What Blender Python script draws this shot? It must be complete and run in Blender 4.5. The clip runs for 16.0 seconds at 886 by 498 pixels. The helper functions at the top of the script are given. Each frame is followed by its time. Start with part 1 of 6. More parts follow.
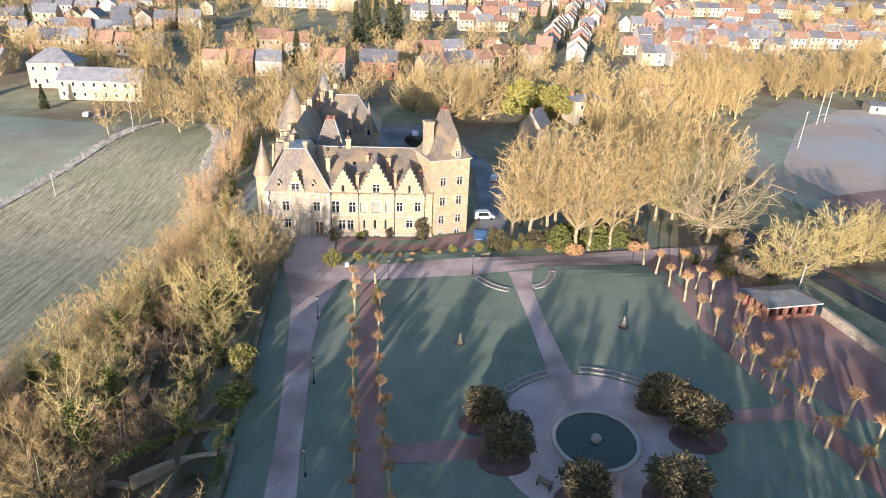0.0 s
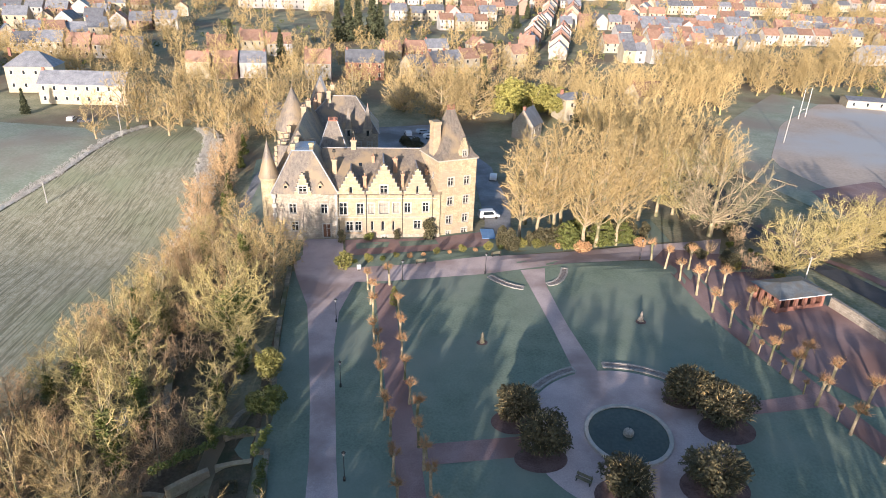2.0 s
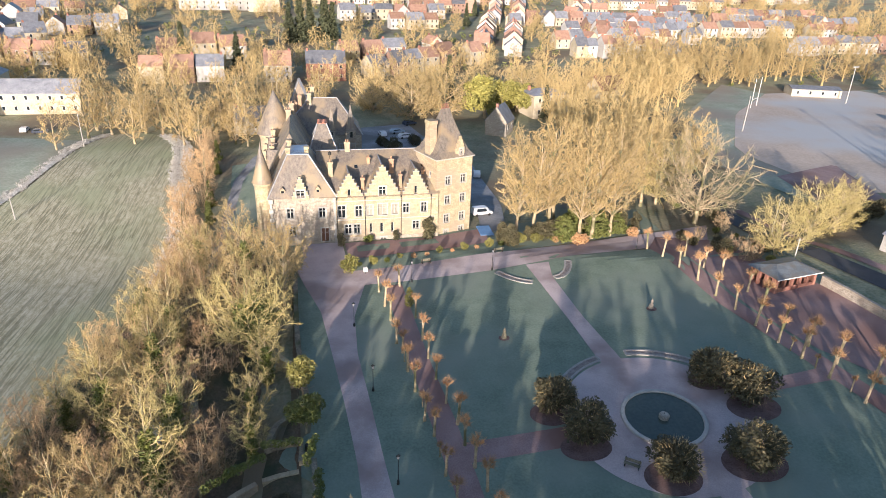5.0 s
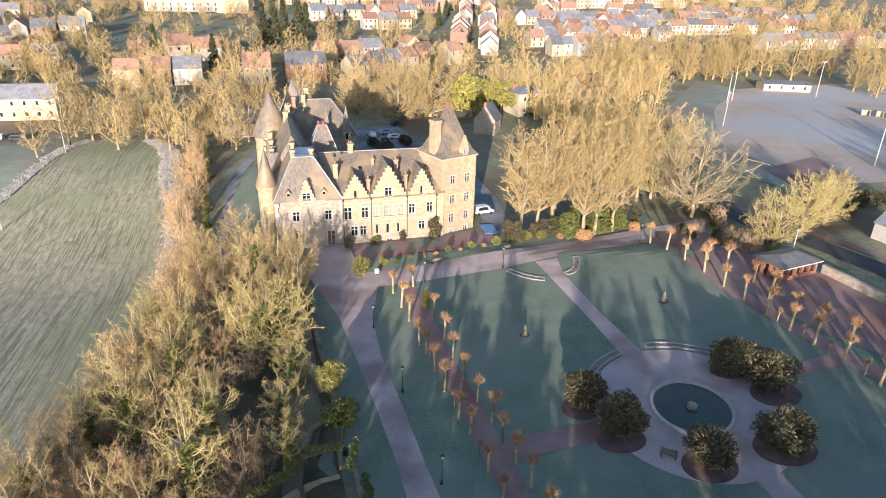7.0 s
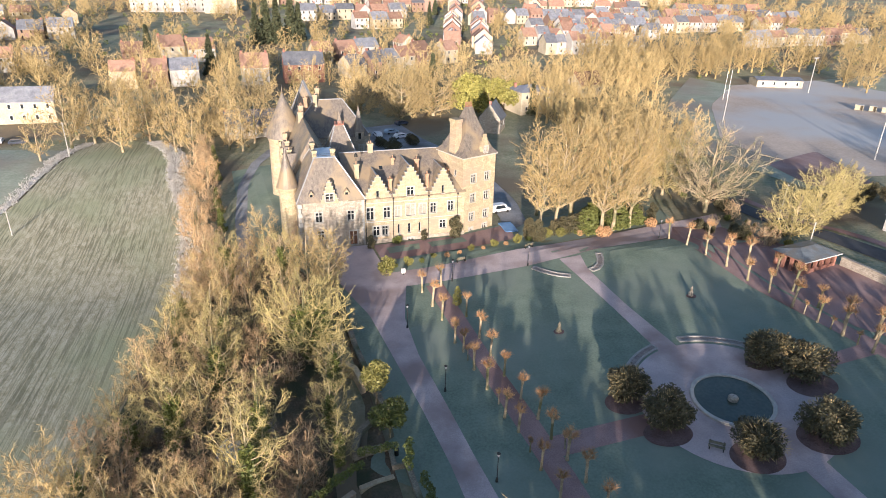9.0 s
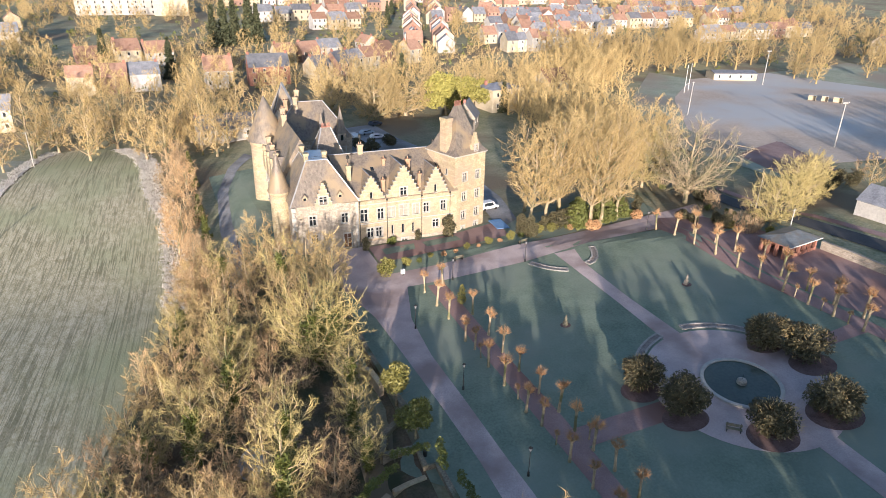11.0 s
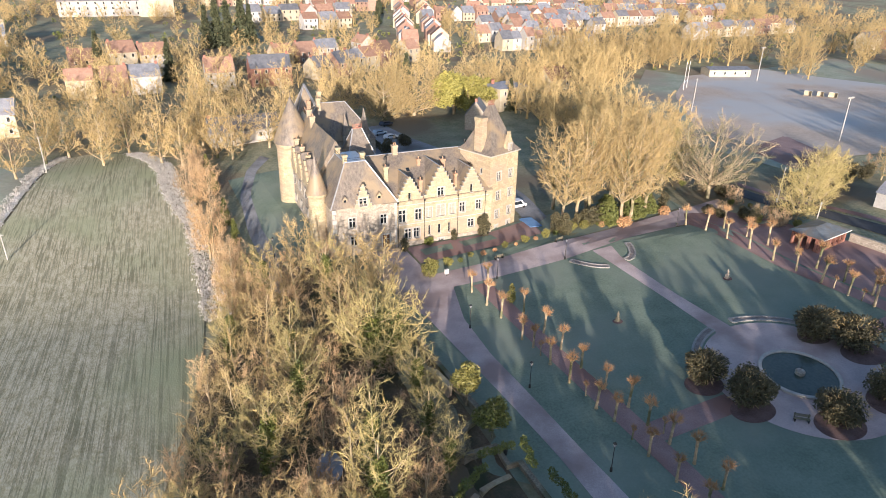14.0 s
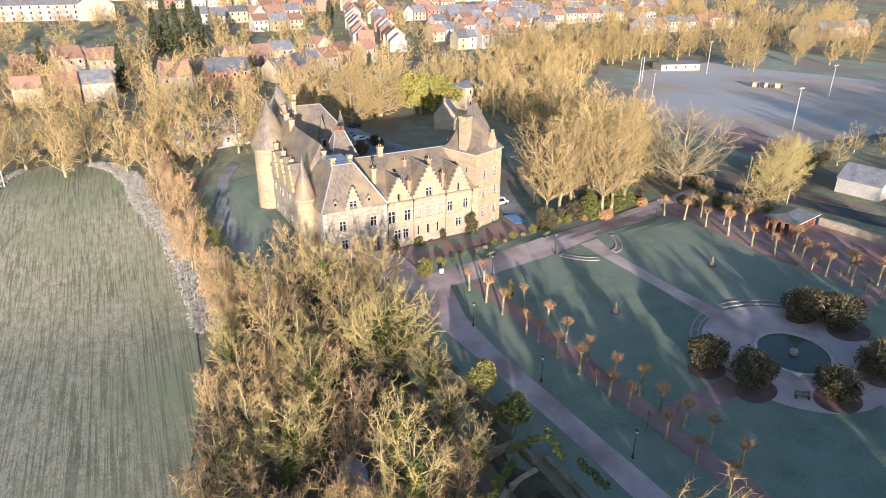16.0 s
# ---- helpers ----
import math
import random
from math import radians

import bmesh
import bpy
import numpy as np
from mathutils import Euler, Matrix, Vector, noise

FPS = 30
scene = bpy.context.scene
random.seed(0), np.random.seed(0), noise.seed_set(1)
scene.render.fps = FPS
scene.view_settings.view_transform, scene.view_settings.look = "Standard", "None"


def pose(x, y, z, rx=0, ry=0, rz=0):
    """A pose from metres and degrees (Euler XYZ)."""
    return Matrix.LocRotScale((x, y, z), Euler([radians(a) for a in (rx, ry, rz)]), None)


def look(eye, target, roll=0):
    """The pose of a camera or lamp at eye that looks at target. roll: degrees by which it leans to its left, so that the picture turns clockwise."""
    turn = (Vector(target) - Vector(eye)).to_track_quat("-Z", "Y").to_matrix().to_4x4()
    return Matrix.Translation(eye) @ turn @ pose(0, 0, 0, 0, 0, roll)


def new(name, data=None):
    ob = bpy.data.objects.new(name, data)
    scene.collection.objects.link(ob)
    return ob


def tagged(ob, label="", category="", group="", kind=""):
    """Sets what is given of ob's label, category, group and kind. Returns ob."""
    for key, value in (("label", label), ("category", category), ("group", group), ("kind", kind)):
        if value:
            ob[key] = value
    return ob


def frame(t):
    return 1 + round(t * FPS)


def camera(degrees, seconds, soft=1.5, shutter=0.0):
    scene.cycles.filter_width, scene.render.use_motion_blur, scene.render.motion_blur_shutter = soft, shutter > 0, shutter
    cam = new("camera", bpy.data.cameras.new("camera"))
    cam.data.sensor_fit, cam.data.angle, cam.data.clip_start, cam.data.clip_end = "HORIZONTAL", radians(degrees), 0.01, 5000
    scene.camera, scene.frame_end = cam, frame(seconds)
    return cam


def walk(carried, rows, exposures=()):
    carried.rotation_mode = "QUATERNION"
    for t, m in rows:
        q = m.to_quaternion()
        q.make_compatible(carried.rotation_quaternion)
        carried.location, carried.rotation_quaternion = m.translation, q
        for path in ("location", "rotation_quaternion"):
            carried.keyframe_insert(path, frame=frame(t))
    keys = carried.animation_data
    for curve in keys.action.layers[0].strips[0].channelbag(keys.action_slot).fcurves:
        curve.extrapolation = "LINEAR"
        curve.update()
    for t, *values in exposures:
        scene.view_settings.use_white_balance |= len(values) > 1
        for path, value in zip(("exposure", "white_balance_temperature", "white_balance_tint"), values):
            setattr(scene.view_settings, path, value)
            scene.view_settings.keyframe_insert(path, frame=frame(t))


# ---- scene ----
cam = camera(69.2, 16.0, 0.9)
METRES, EYE, TILT, LEAN, TURN = 58.0, 49.0, -24.2, -2.3, 0.0
ROWS = [
    (0.0, 0.0, 0.0, 0.0, 0.0, 0.0, -0.0),
    (0.5, -0.0271, -0.0002, 0.0003, 0.02, -0.01, -0.0),
    (1.0, -0.0504, -0.0002, 0.0014, -1.05, -0.05, 0.62),
    (1.5, -0.0841, 0.0009, 0.0019, -2.37, -0.08, 1.26),
    (2.0, -0.1136, 0.002, 0.0024, -2.35, -0.07, 1.24),
    (2.5, -0.1419, 0.0034, 0.0037, -3.91, -0.12, 2.08),
    (3.0, -0.1737, 0.0054, 0.0049, -4.19, -0.15, 2.2),
    (3.5, -0.2044, 0.0075, 0.006, -4.16, -0.17, 2.19),
    (6.0, -0.3605, 0.0208, 0.0153, -9.99, -0.65, 5.32),
    (6.5, -0.3933, 0.0263, 0.0179, -10.38, -0.68, 5.49),
    (7.0, -0.424, 0.0319, 0.0208, -10.36, -0.69, 5.47),
    (7.5, -0.4549, 0.0371, 0.024, -10.33, -0.7, 5.48),
    (8.0, -0.4864, 0.0428, 0.027, -10.31, -0.72, 5.47),
    (8.5, -0.5181, 0.0486, 0.0298, -10.28, -0.74, 5.46),
    (9.0, -0.5489, 0.0545, 0.0332, -11.96, -0.93, 6.36),
    (11.5, -0.7019, 0.0916, 0.054, -16.09, -1.55, 8.5),
    (12.0, -0.7322, 0.1, 0.0589, -16.07, -1.57, 8.49),
    (12.5, -0.7596, 0.1081, 0.064, -17.41, -1.79, 9.19),
    (13.0, -0.7922, 0.1179, 0.0698, -18.19, -1.93, 9.54),
    (13.5, -0.8222, 0.1271, 0.0757, -18.17, -1.94, 9.54),
    (14.0, -0.8526, 0.1362, 0.0816, -18.14, -1.95, 9.54),
    (14.5, -0.8829, 0.1453, 0.0872, -18.14, -1.96, 9.56),
    (15.0, -0.9131, 0.1555, 0.0936, -20.91, -2.48, 10.87),
    (15.5, -0.9431, 0.1661, 0.0999, -20.93, -2.5, 10.89),
    (16.0, -0.9711, 0.1767, 0.1062, -22.78, -2.87, 11.79),
]
walk(cam, [(t, pose(0, 0, EYE, TILT, LEAN, TURN) @ pose(METRES * x, METRES * y, METRES * z, 90 + pitch, roll, yaw)) for t, x, y, z, yaw, pitch, roll in ROWS], ((0.0, 0.97, 5370, 17), (16.0, 0.91, 5370, 17)))
# ---------------------------------------------------------------- light
SUN_AZ, SUN_EL = radians(199.0), radians(8.5)   # where the sun stands, turned from +y to the right
to_sun = Vector((math.sin(SUN_AZ) * math.cos(SUN_EL), math.cos(SUN_AZ) * math.cos(SUN_EL), math.sin(SUN_EL)))
world = bpy.data.worlds.new("sky")
scene.world = world
world.use_nodes = True
wn, wl = world.node_tree.nodes, world.node_tree.links
sky = wn.new("ShaderNodeTexSky")
sky.sky_type, sky.sun_disc = "NISHITA", False
sky.sun_elevation, sky.sun_rotation = SUN_EL, SUN_AZ
sky.air_density, sky.dust_density = 1.0, 1.0
wl.new(sky.outputs[0], wn["Background"].inputs[0])
wn["Background"].inputs[1].default_value = 0.118
sun = new("sun", bpy.data.lights.new("sun", "SUN"))
sun.data.energy, sun.data.angle, sun.data.color = 5.0, radians(0.6), (1.0, 0.79, 0.55)
sun.matrix_world = look(to_sun * 300, (0, 0, 0))

# ---------------------------------------------------------------- materials
MATS = {}


def mat(name, a, b, scale=1.0, rough=0.85, bump=0.0, fine=8.0, metal=0.0, vary=0.0, c=None, cscale=0.15, stretch=None, blocks=None):
    """A surface of two colours mixed by coarse and fine noise, with a third in large stains; vary: brightness from object to object."""
    m = bpy.data.materials.new(name)
    m.use_nodes = True
    n, l = m.node_tree.nodes, m.node_tree.links
    p = n["Principled BSDF"]
    p.inputs["Roughness"].default_value, p.inputs["Metallic"].default_value = rough, metal
    geo = n.new("ShaderNodeNewGeometry")
    place = geo.outputs["Position"]
    if stretch:
        mp = n.new("ShaderNodeMapping")
        mp.inputs["Scale"].default_value = stretch[:3]
        mp.inputs["Rotation"].default_value = (0, 0, radians(stretch[3]))
        l.new(place, mp.inputs["Vector"])
        place = mp.outputs[0]
    big, small = n.new("ShaderNodeTexNoise"), n.new("ShaderNodeTexNoise")
    for t, s in ((big, scale), (small, scale * fine)):
        t.inputs["Scale"].default_value, t.inputs["Detail"].default_value = s, 4.0
        l.new(place, t.inputs["Vector"])
    add = n.new("ShaderNodeMath")
    add.operation = "ADD"
    l.new(big.outputs[0], add.inputs[0]), l.new(small.outputs[0], add.inputs[1])
    ramp = n.new("ShaderNodeMapRange")
    ramp.inputs[1].default_value, ramp.inputs[2].default_value = 0.75, 1.25
    l.new(add.outputs[0], ramp.inputs[0])
    mix = n.new("ShaderNodeMix")
    mix.data_type = "RGBA"
    mix.inputs["A"].default_value, mix.inputs["B"].default_value = (*a, 1), (*b, 1)
    l.new(ramp.outputs[0], mix.inputs["Factor"])
    colour = mix.outputs["Result"]
    if c:
        stain, sr, m2 = n.new("ShaderNodeTexNoise"), n.new("ShaderNodeMapRange"), n.new("ShaderNodeMix")
        stain.inputs["Scale"].default_value, stain.inputs["Detail"].default_value = cscale, 5.0
        l.new(geo.outputs["Position"], stain.inputs["Vector"])
        sr.inputs[1].default_value, sr.inputs[2].default_value = 0.45, 0.62
        l.new(stain.outputs[0], sr.inputs[0])
        m2.data_type = "RGBA"
        m2.inputs["B"].default_value = (*c, 1)
        l.new(sr.outputs[0], m2.inputs["Factor"]), l.new(colour, m2.inputs["A"])
        colour = m2.outputs["Result"]
    if blocks:
        sep, com, br, bmul = n.new("ShaderNodeSeparateXYZ"), n.new("ShaderNodeCombineXYZ"), n.new("ShaderNodeTexBrick"), n.new("ShaderNodeMix")
        l.new(geo.outputs["Position"], sep.inputs[0])
        l.new(sep.outputs[0], com.inputs[0]), l.new(sep.outputs[2], com.inputs[1])
        l.new(com.outputs[0], br.inputs["Vector"])
        br.inputs["Scale"].default_value = 1.0
        br.inputs["Color1"].default_value, br.inputs["Color2"].default_value, br.inputs["Mortar"].default_value = (1.12, 1.10, 1.08, 1), (0.66, 0.63, 0.62, 1), (0.60, 0.57, 0.53, 1)
        br.inputs["Brick Width"].default_value, br.inputs["Row Height"].default_value, br.inputs["Mortar Size"].default_value = blocks[0], blocks[1], 0.02
        bmul.data_type, bmul.blend_type = "RGBA", "MULTIPLY"
        bmul.inputs["Factor"].default_value = blocks[2]
        l.new(colour, bmul.inputs["A"]), l.new(br.outputs["Color"], bmul.inputs["B"])
        colour = bmul.outputs["Result"]
    if vary:
        info, vr, hsv = n.new("ShaderNodeObjectInfo"), n.new("ShaderNodeMapRange"), n.new("ShaderNodeHueSaturation")
        vr.inputs[3].default_value, vr.inputs[4].default_value = 1 - vary, 1 + vary
        l.new(info.outputs["Random"], vr.inputs[0]), l.new(vr.outputs[0], hsv.inputs["Value"])
        l.new(colour, hsv.inputs["Color"])
        colour = hsv.outputs[0]
    l.new(colour, p.inputs["Base Color"])
    if bump:
        bp = n.new("ShaderNodeBump")
        bp.inputs["Strength"].default_value, bp.inputs["Distance"].default_value = 1.0, bump
        l.new(add.outputs[0], bp.inputs["Height"]), l.new(bp.outputs[0], p.inputs["Normal"])
    MATS[name] = m
    return m


LAWN = mat("frosted_lawn", (0.136, 0.18, 0.128), (0.218, 0.27, 0.20), 0.25, 0.9, 0.02, 14, c=(0.225, 0.262, 0.205), cscale=0.05)
MEADOW = mat("rough_grass", (0.17, 0.185, 0.10), (0.34, 0.33, 0.215), 0.2, 0.95, 0.1, 9, c=(0.20, 0.16, 0.10), cscale=0.04)
FIELD = mat("frosted_field", (0.29, 0.27, 0.16), (0.52, 0.485, 0.35), 1.2, 0.95, 0.03, 4, c=(0.32, 0.34, 0.20), cscale=0.035, stretch=(1.0, 0.45, 1.0, 10))


def furrows(m, spacing, turn):
    """Dark furrow lines with gaps."""
    n, l = m.node_tree.nodes, m.node_tree.links
    p = n["Principled BSDF"]
    geo, mp, wave, breaks = n.new("ShaderNodeNewGeometry"), n.new("ShaderNodeMapping"), n.new("ShaderNodeTexNoise"), n.new("ShaderNodeTexNoise")
    mp.inputs["Rotation"].default_value = (0, 0, radians(turn))
    l.new(geo.outputs["Position"], mp.inputs["Vector"]), l.new(mp.outputs[0], wave.inputs["Vector"])
    mp.inputs["Scale"].default_value = (1.0 / spacing, 0.06, 1.0)
    wave.inputs["Scale"].default_value, wave.inputs["Detail"].default_value, wave.inputs["Distortion"].default_value = 1.0, 3.0, 0.3
    breaks.inputs["Scale"].default_value, breaks.inputs["Detail"].default_value = 0.12, 6.0
    l.new(geo.outputs["Position"], breaks.inputs["Vector"])
    mr, mul, dark = n.new("ShaderNodeMapRange"), n.new("ShaderNodeMath"), n.new("ShaderNodeMix")
    mr.inputs[1].default_value, mr.inputs[2].default_value, mr.inputs[3].default_value, mr.inputs[4].default_value = 0.35, 0.7, 0.3, 0.72
    l.new(breaks.outputs[0], mr.inputs[0])
    mul.operation = "MULTIPLY"
    lines = n.new("ShaderNodeMapRange")
    lines.inputs[1].default_value, lines.inputs[2].default_value = 0.5, 0.57
    l.new(wave.outputs[0], lines.inputs[0])
    l.new(lines.outputs[0], mul.inputs[0]), l.new(mr.outputs[0], mul.inputs[1])
    dark.data_type = "RGBA"
    dark.inputs["B"].default_value = (0.115, 0.12, 0.065, 1)
    l.new(p.inputs["Base Color"].links[0].from_socket, dark.inputs["A"])
    l.new(mul.outputs[0], dark.inputs["Factor"]), l.new(dark.outputs["Result"], p.inputs["Base Color"])


furrows(FIELD, 0.3, -7)
VERGE = mat("frosted_rank_grass", (0.38, 0.365, 0.32), (0.64, 0.62, 0.58), 0.6, 0.95, 0.15, 6)
GRAVEL = mat("pale_gravel", (0.42, 0.345, 0.33), (0.57, 0.48, 0.46), 0.3, 0.9, 0.01, 20, c=(0.31, 0.24, 0.22), cscale=0.12)
REDGRAVEL = mat("red_brown_gravel", (0.25, 0.165, 0.15), (0.36, 0.255, 0.235), 0.4, 0.9, 0.01, 18, c=(0.23, 0.135, 0.11), cscale=0.1)
MULCH = mat("brown_mulch", (0.1, 0.062, 0.055), (0.19, 0.125, 0.11), 0.8, 0.95, 0.04, 8)
PALEBED = mat("frosted_bed_soil", (0.16, 0.13, 0.115), (0.34, 0.30, 0.27), 1.5, 0.95, 0.04, 5)
SOIL = mat("leaf_litter", (0.10, 0.072, 0.045), (0.21, 0.155, 0.095), 0.5, 0.95, 0.08, 7, c=(0.05, 0.06, 0.03), cscale=0.15)
YARDGRIT = mat("frosted_grey_yard", (0.20, 0.205, 0.21), (0.34, 0.345, 0.35), 0.3, 0.9, 0.01, 16, c=(0.16, 0.155, 0.15), cscale=0.1)
YEW = mat("sunlit_yew_needles", (0.085, 0.105, 0.022), (0.20, 0.21, 0.05), 0.6, 0.7, 0.0, 8, vary=0.12)
ASPHALT = mat("asphalt", (0.045, 0.047, 0.052), (0.075, 0.077, 0.082), 0.5, 0.85, 0.005, 20)
PITCH = mat("worn_frosted_pitch", (0.44, 0.36, 0.285), (0.55, 0.46, 0.375), 0.1, 0.95, 0.02, 12, c=(0.47, 0.47, 0.46), cscale=0.025)
PITCHGRASS = mat("frosted_pitch_grass", (0.24, 0.28, 0.20), (0.36, 0.39, 0.31), 0.15, 0.95, 0.02, 10, c=(0.28, 0.25, 0.2), cscale=0.03)
WATER = mat("still_green_water", (0.05, 0.065, 0.05), (0.075, 0.09, 0.068), 0.3, 0.12, 0.0)
KERB = mat("frosted_kerb", (0.26, 0.24, 0.21), (0.44, 0.42, 0.38), 2.5, 0.9, 0.02, 4)
RIM = mat("pale_stone_rim", (0.36, 0.345, 0.31), (0.50, 0.48, 0.43), 1.5, 0.8, 0.01)
STONE = mat("cream_limestone", (0.36, 0.30, 0.185), (0.53, 0.46, 0.30), 1.3, 0.85, 0.05, 3, c=(0.42, 0.335, 0.235), cscale=0.22, blocks=(0.8, 0.34, 0.42))
GREYSTONE = mat("grey_rubble_stone", (0.30, 0.265, 0.21), (0.54, 0.48, 0.385), 2.2, 0.9, 0.06, 3, c=(0.38, 0.33, 0.265), cscale=0.4, blocks=(0.7, 0.3, 0.5))
OLDWALL = mat("mossy_old_stone", (0.16, 0.14, 0.10), (0.36, 0.31, 0.22), 1.2, 0.95, 0.06, 5, c=(0.10, 0.11, 0.05), cscale=0.3)
SLATE = mat("weathered_slate", (0.115, 0.100, 0.088), (0.26, 0.222, 0.178), 1.5, 0.5, 0.03, 5, c=(0.30, 0.235, 0.15), cscale=0.28, stretch=(1.6, 1.6, 0.22, 0))
SLATEFAR = mat("grey_slate", (0.14, 0.148, 0.17), (0.27, 0.278, 0.3), 0.6, 0.5, 0.0, 6, vary=0.35)
TILEFAR = mat("red_tile", (0.27, 0.155, 0.105), (0.38, 0.24, 0.17), 0.6, 0.8, 0.0, 6, vary=0.3)
LEAD = mat("lead_flashing", (0.30, 0.30, 0.31), (0.42, 0.42, 0.42), 1.5, 0.45, 0.0, 5, metal=0.3)
PALEBLUE = mat("frosted_zinc", (0.30, 0.36, 0.45), (0.42, 0.48, 0.56), 0.8, 0.35, 0.0, 5, metal=0.2)
BRICK = mat("red_brick", (0.27, 0.12, 0.085), (0.38, 0.19, 0.135), 2.5, 0.9, 0.02, 5, vary=0.2)
TOWNBRICK = mat("weathered_brown_brick", (0.27, 0.165, 0.12), (0.38, 0.25, 0.19), 2.0, 0.9, 0.0, 5, vary=0.25)
OCHREBRICK = mat("sunlit_ochre_brick", (0.35, 0.215, 0.13), (0.46, 0.31, 0.20), 2.5, 0.9, 0.02, 5)
CREAMWALL = mat("cream_render", (0.43, 0.37, 0.26), (0.55, 0.48, 0.35), 0.4, 0.9, 0.0, 6, vary=0.12)
WHITEWALL = mat("white_render", (0.43, 0.41, 0.38), (0.55, 0.53, 0.49), 0.4, 0.9, 0.0, 6, vary=0.12)
WOOD = mat("brown_door_wood", (0.10, 0.045, 0.02), (0.17, 0.08, 0.04), 2.0, 0.6, 0.01)
WHITEPAINT = mat("white_paint", (0.72, 0.70, 0.64), (0.80, 0.78, 0.72), 2.0, 0.6)
DARKMETAL = mat("dark_metal", (0.03, 0.032, 0.03), (0.06, 0.06, 0.055), 3.0, 0.5, 0.0, 5, metal=0.5)
POLE = mat("grey_galvanised_pole", (0.38, 0.37, 0.34), (0.50, 0.49, 0.45), 2.0, 0.6, 0.0, 5)
BLUETARP = mat("blue_panel", (0.13, 0.25, 0.46), (0.19, 0.33, 0.56), 1.0, 0.5)
BARK = mat("pale_bark", (0.33, 0.255, 0.15), (0.54, 0.44, 0.29), 1.5, 0.95, 0.02, 6, c=(0.17, 0.17, 0.08), cscale=0.5)
TWIG = mat("straw_twigs", (0.385, 0.285, 0.118), (0.535, 0.41, 0.19), 0.4, 0.9, 0.0, 6, vary=0.18)
TWIGRED = mat("russet_twigs", (0.41, 0.285, 0.16), (0.58, 0.43, 0.25), 0.4, 0.9, 0.0, 6, vary=0.2)
TWIGROSE = mat("rosy_brown_twigs", (0.43, 0.285, 0.145), (0.59, 0.415, 0.22), 0.4, 0.9, 0.0, 6, vary=0.22)
TWIGMOSS = mat("mossy_yellow_twigs", (0.38, 0.31, 0.115), (0.52, 0.435, 0.18), 0.4, 0.9, 0.0, 6, vary=0.15)
SHOOT = mat("orange_shoots", (0.4, 0.225, 0.1), (0.56, 0.36, 0.18), 1.0, 0.9, 0.0, 6, vary=0.2)
IVY = mat("ivy_leaves", (0.085, 0.108, 0.02), (0.2, 0.215, 0.045), 0.6, 0.55, 0.0, 8, vary=0.15)
LAUREL = mat("dark_evergreen_leaves", (0.048, 0.048, 0.024), (0.15, 0.128, 0.06), 0.8, 0.7, 0.0, 8, vary=0.15)
GOLDEN = mat("golden_evergreen_leaves", (0.16, 0.155, 0.035), (0.29, 0.265, 0.07), 0.6, 0.6, 0.0, 8, vary=0.15)
GOLDLEAF = mat("sunlit_golden_foliage", (0.25, 0.235, 0.05), (0.40, 0.36, 0.09), 0.5, 0.7, 0.0, 8, vary=0.12)
FIR = mat("dark_fir_needles", (0.035, 0.048, 0.022), (0.09, 0.095, 0.045), 0.5, 0.8, 0.0, 8, vary=0.15)
CARWHITE = mat("white_car_paint", (0.74, 0.74, 0.74), (0.8, 0.8, 0.8), 0.5, 0.25)
CARDARK = mat("dark_car_paint", (0.04, 0.05, 0.07), (0.07, 0.08, 0.11), 0.5, 0.25)
CARBLUE = mat("pale_blue_car_paint", (0.35, 0.42, 0.50), (0.42, 0.50, 0.58), 0.5, 0.25)
RUBBER = mat("tyre_rubber", (0.02, 0.02, 0.02), (0.03, 0.03, 0.03), 3.0, 0.9)
GLASS = bpy.data.materials.new("window_glass")
GLASS.use_nodes = True
gp = GLASS.node_tree.nodes["Principled BSDF"]
gp.inputs["Base Color"].default_value, gp.inputs["Roughness"].default_value = (0.03, 0.04, 0.05, 1), 0.06
gp.inputs["Transmission Weight"].default_value = 0.35

BLIND = mat("pale_drawn_blinds", (0.30, 0.27, 0.22), (0.42, 0.38, 0.31), 1.5, 0.3, 0.0, 5)

# ---------------------------------------------------------------- tools
def obj(name, bm, material, parent=None, label="", smooth=False):
    me = bpy.data.meshes.new(name)
    bm.to_mesh(me)
    bm.free()
    me.materials.append(material)
    if smooth:
        me.shade_smooth()
    ob = new(name, me)
    if parent:
        ob.parent = parent
    return tagged(ob, label)


def part(name, bm, material, parent, label=""):
    return obj(name, bm, material, parent, label)


def piece(name, me, parent, m=None, label=""):
    """Another object on a shared mesh."""
    ob = new(name, me)
    ob.parent = parent
    if m is not None:
        ob.matrix_basis = m
    return tagged(ob, label, kind="stuff" if name in ("crown", "shoot_spray", "foliage", "dry_growth", "ivy", "clipped_side") else "")


def mesh_of(name, verts, faces, material):
    me = bpy.data.meshes.new(name)
    me.from_pydata(verts, [], faces)
    me.materials.append(material)
    return me


def base(name, m, label, category, group="", kind=""):
    ob = new(name)
    ob.matrix_basis = m
    return tagged(ob, label, category, group, kind)


def box(bm, x0, x1, y0, y1, z0, z1):
    v = [bm.verts.new(p) for p in ((x0, y0, z0), (x1, y0, z0), (x1, y1, z0), (x0, y1, z0), (x0, y0, z1), (x1, y0, z1), (x1, y1, z1), (x0, y1, z1))]
    for f in ((3, 2, 1, 0), (4, 5, 6, 7), (0, 1, 5, 4), (1, 2, 6, 5), (2, 3, 7, 6), (3, 0, 4, 7)):
        bm.faces.new([v[i] for i in f])
    return bm


def cube(*a):
    return box(bmesh.new(), *a)


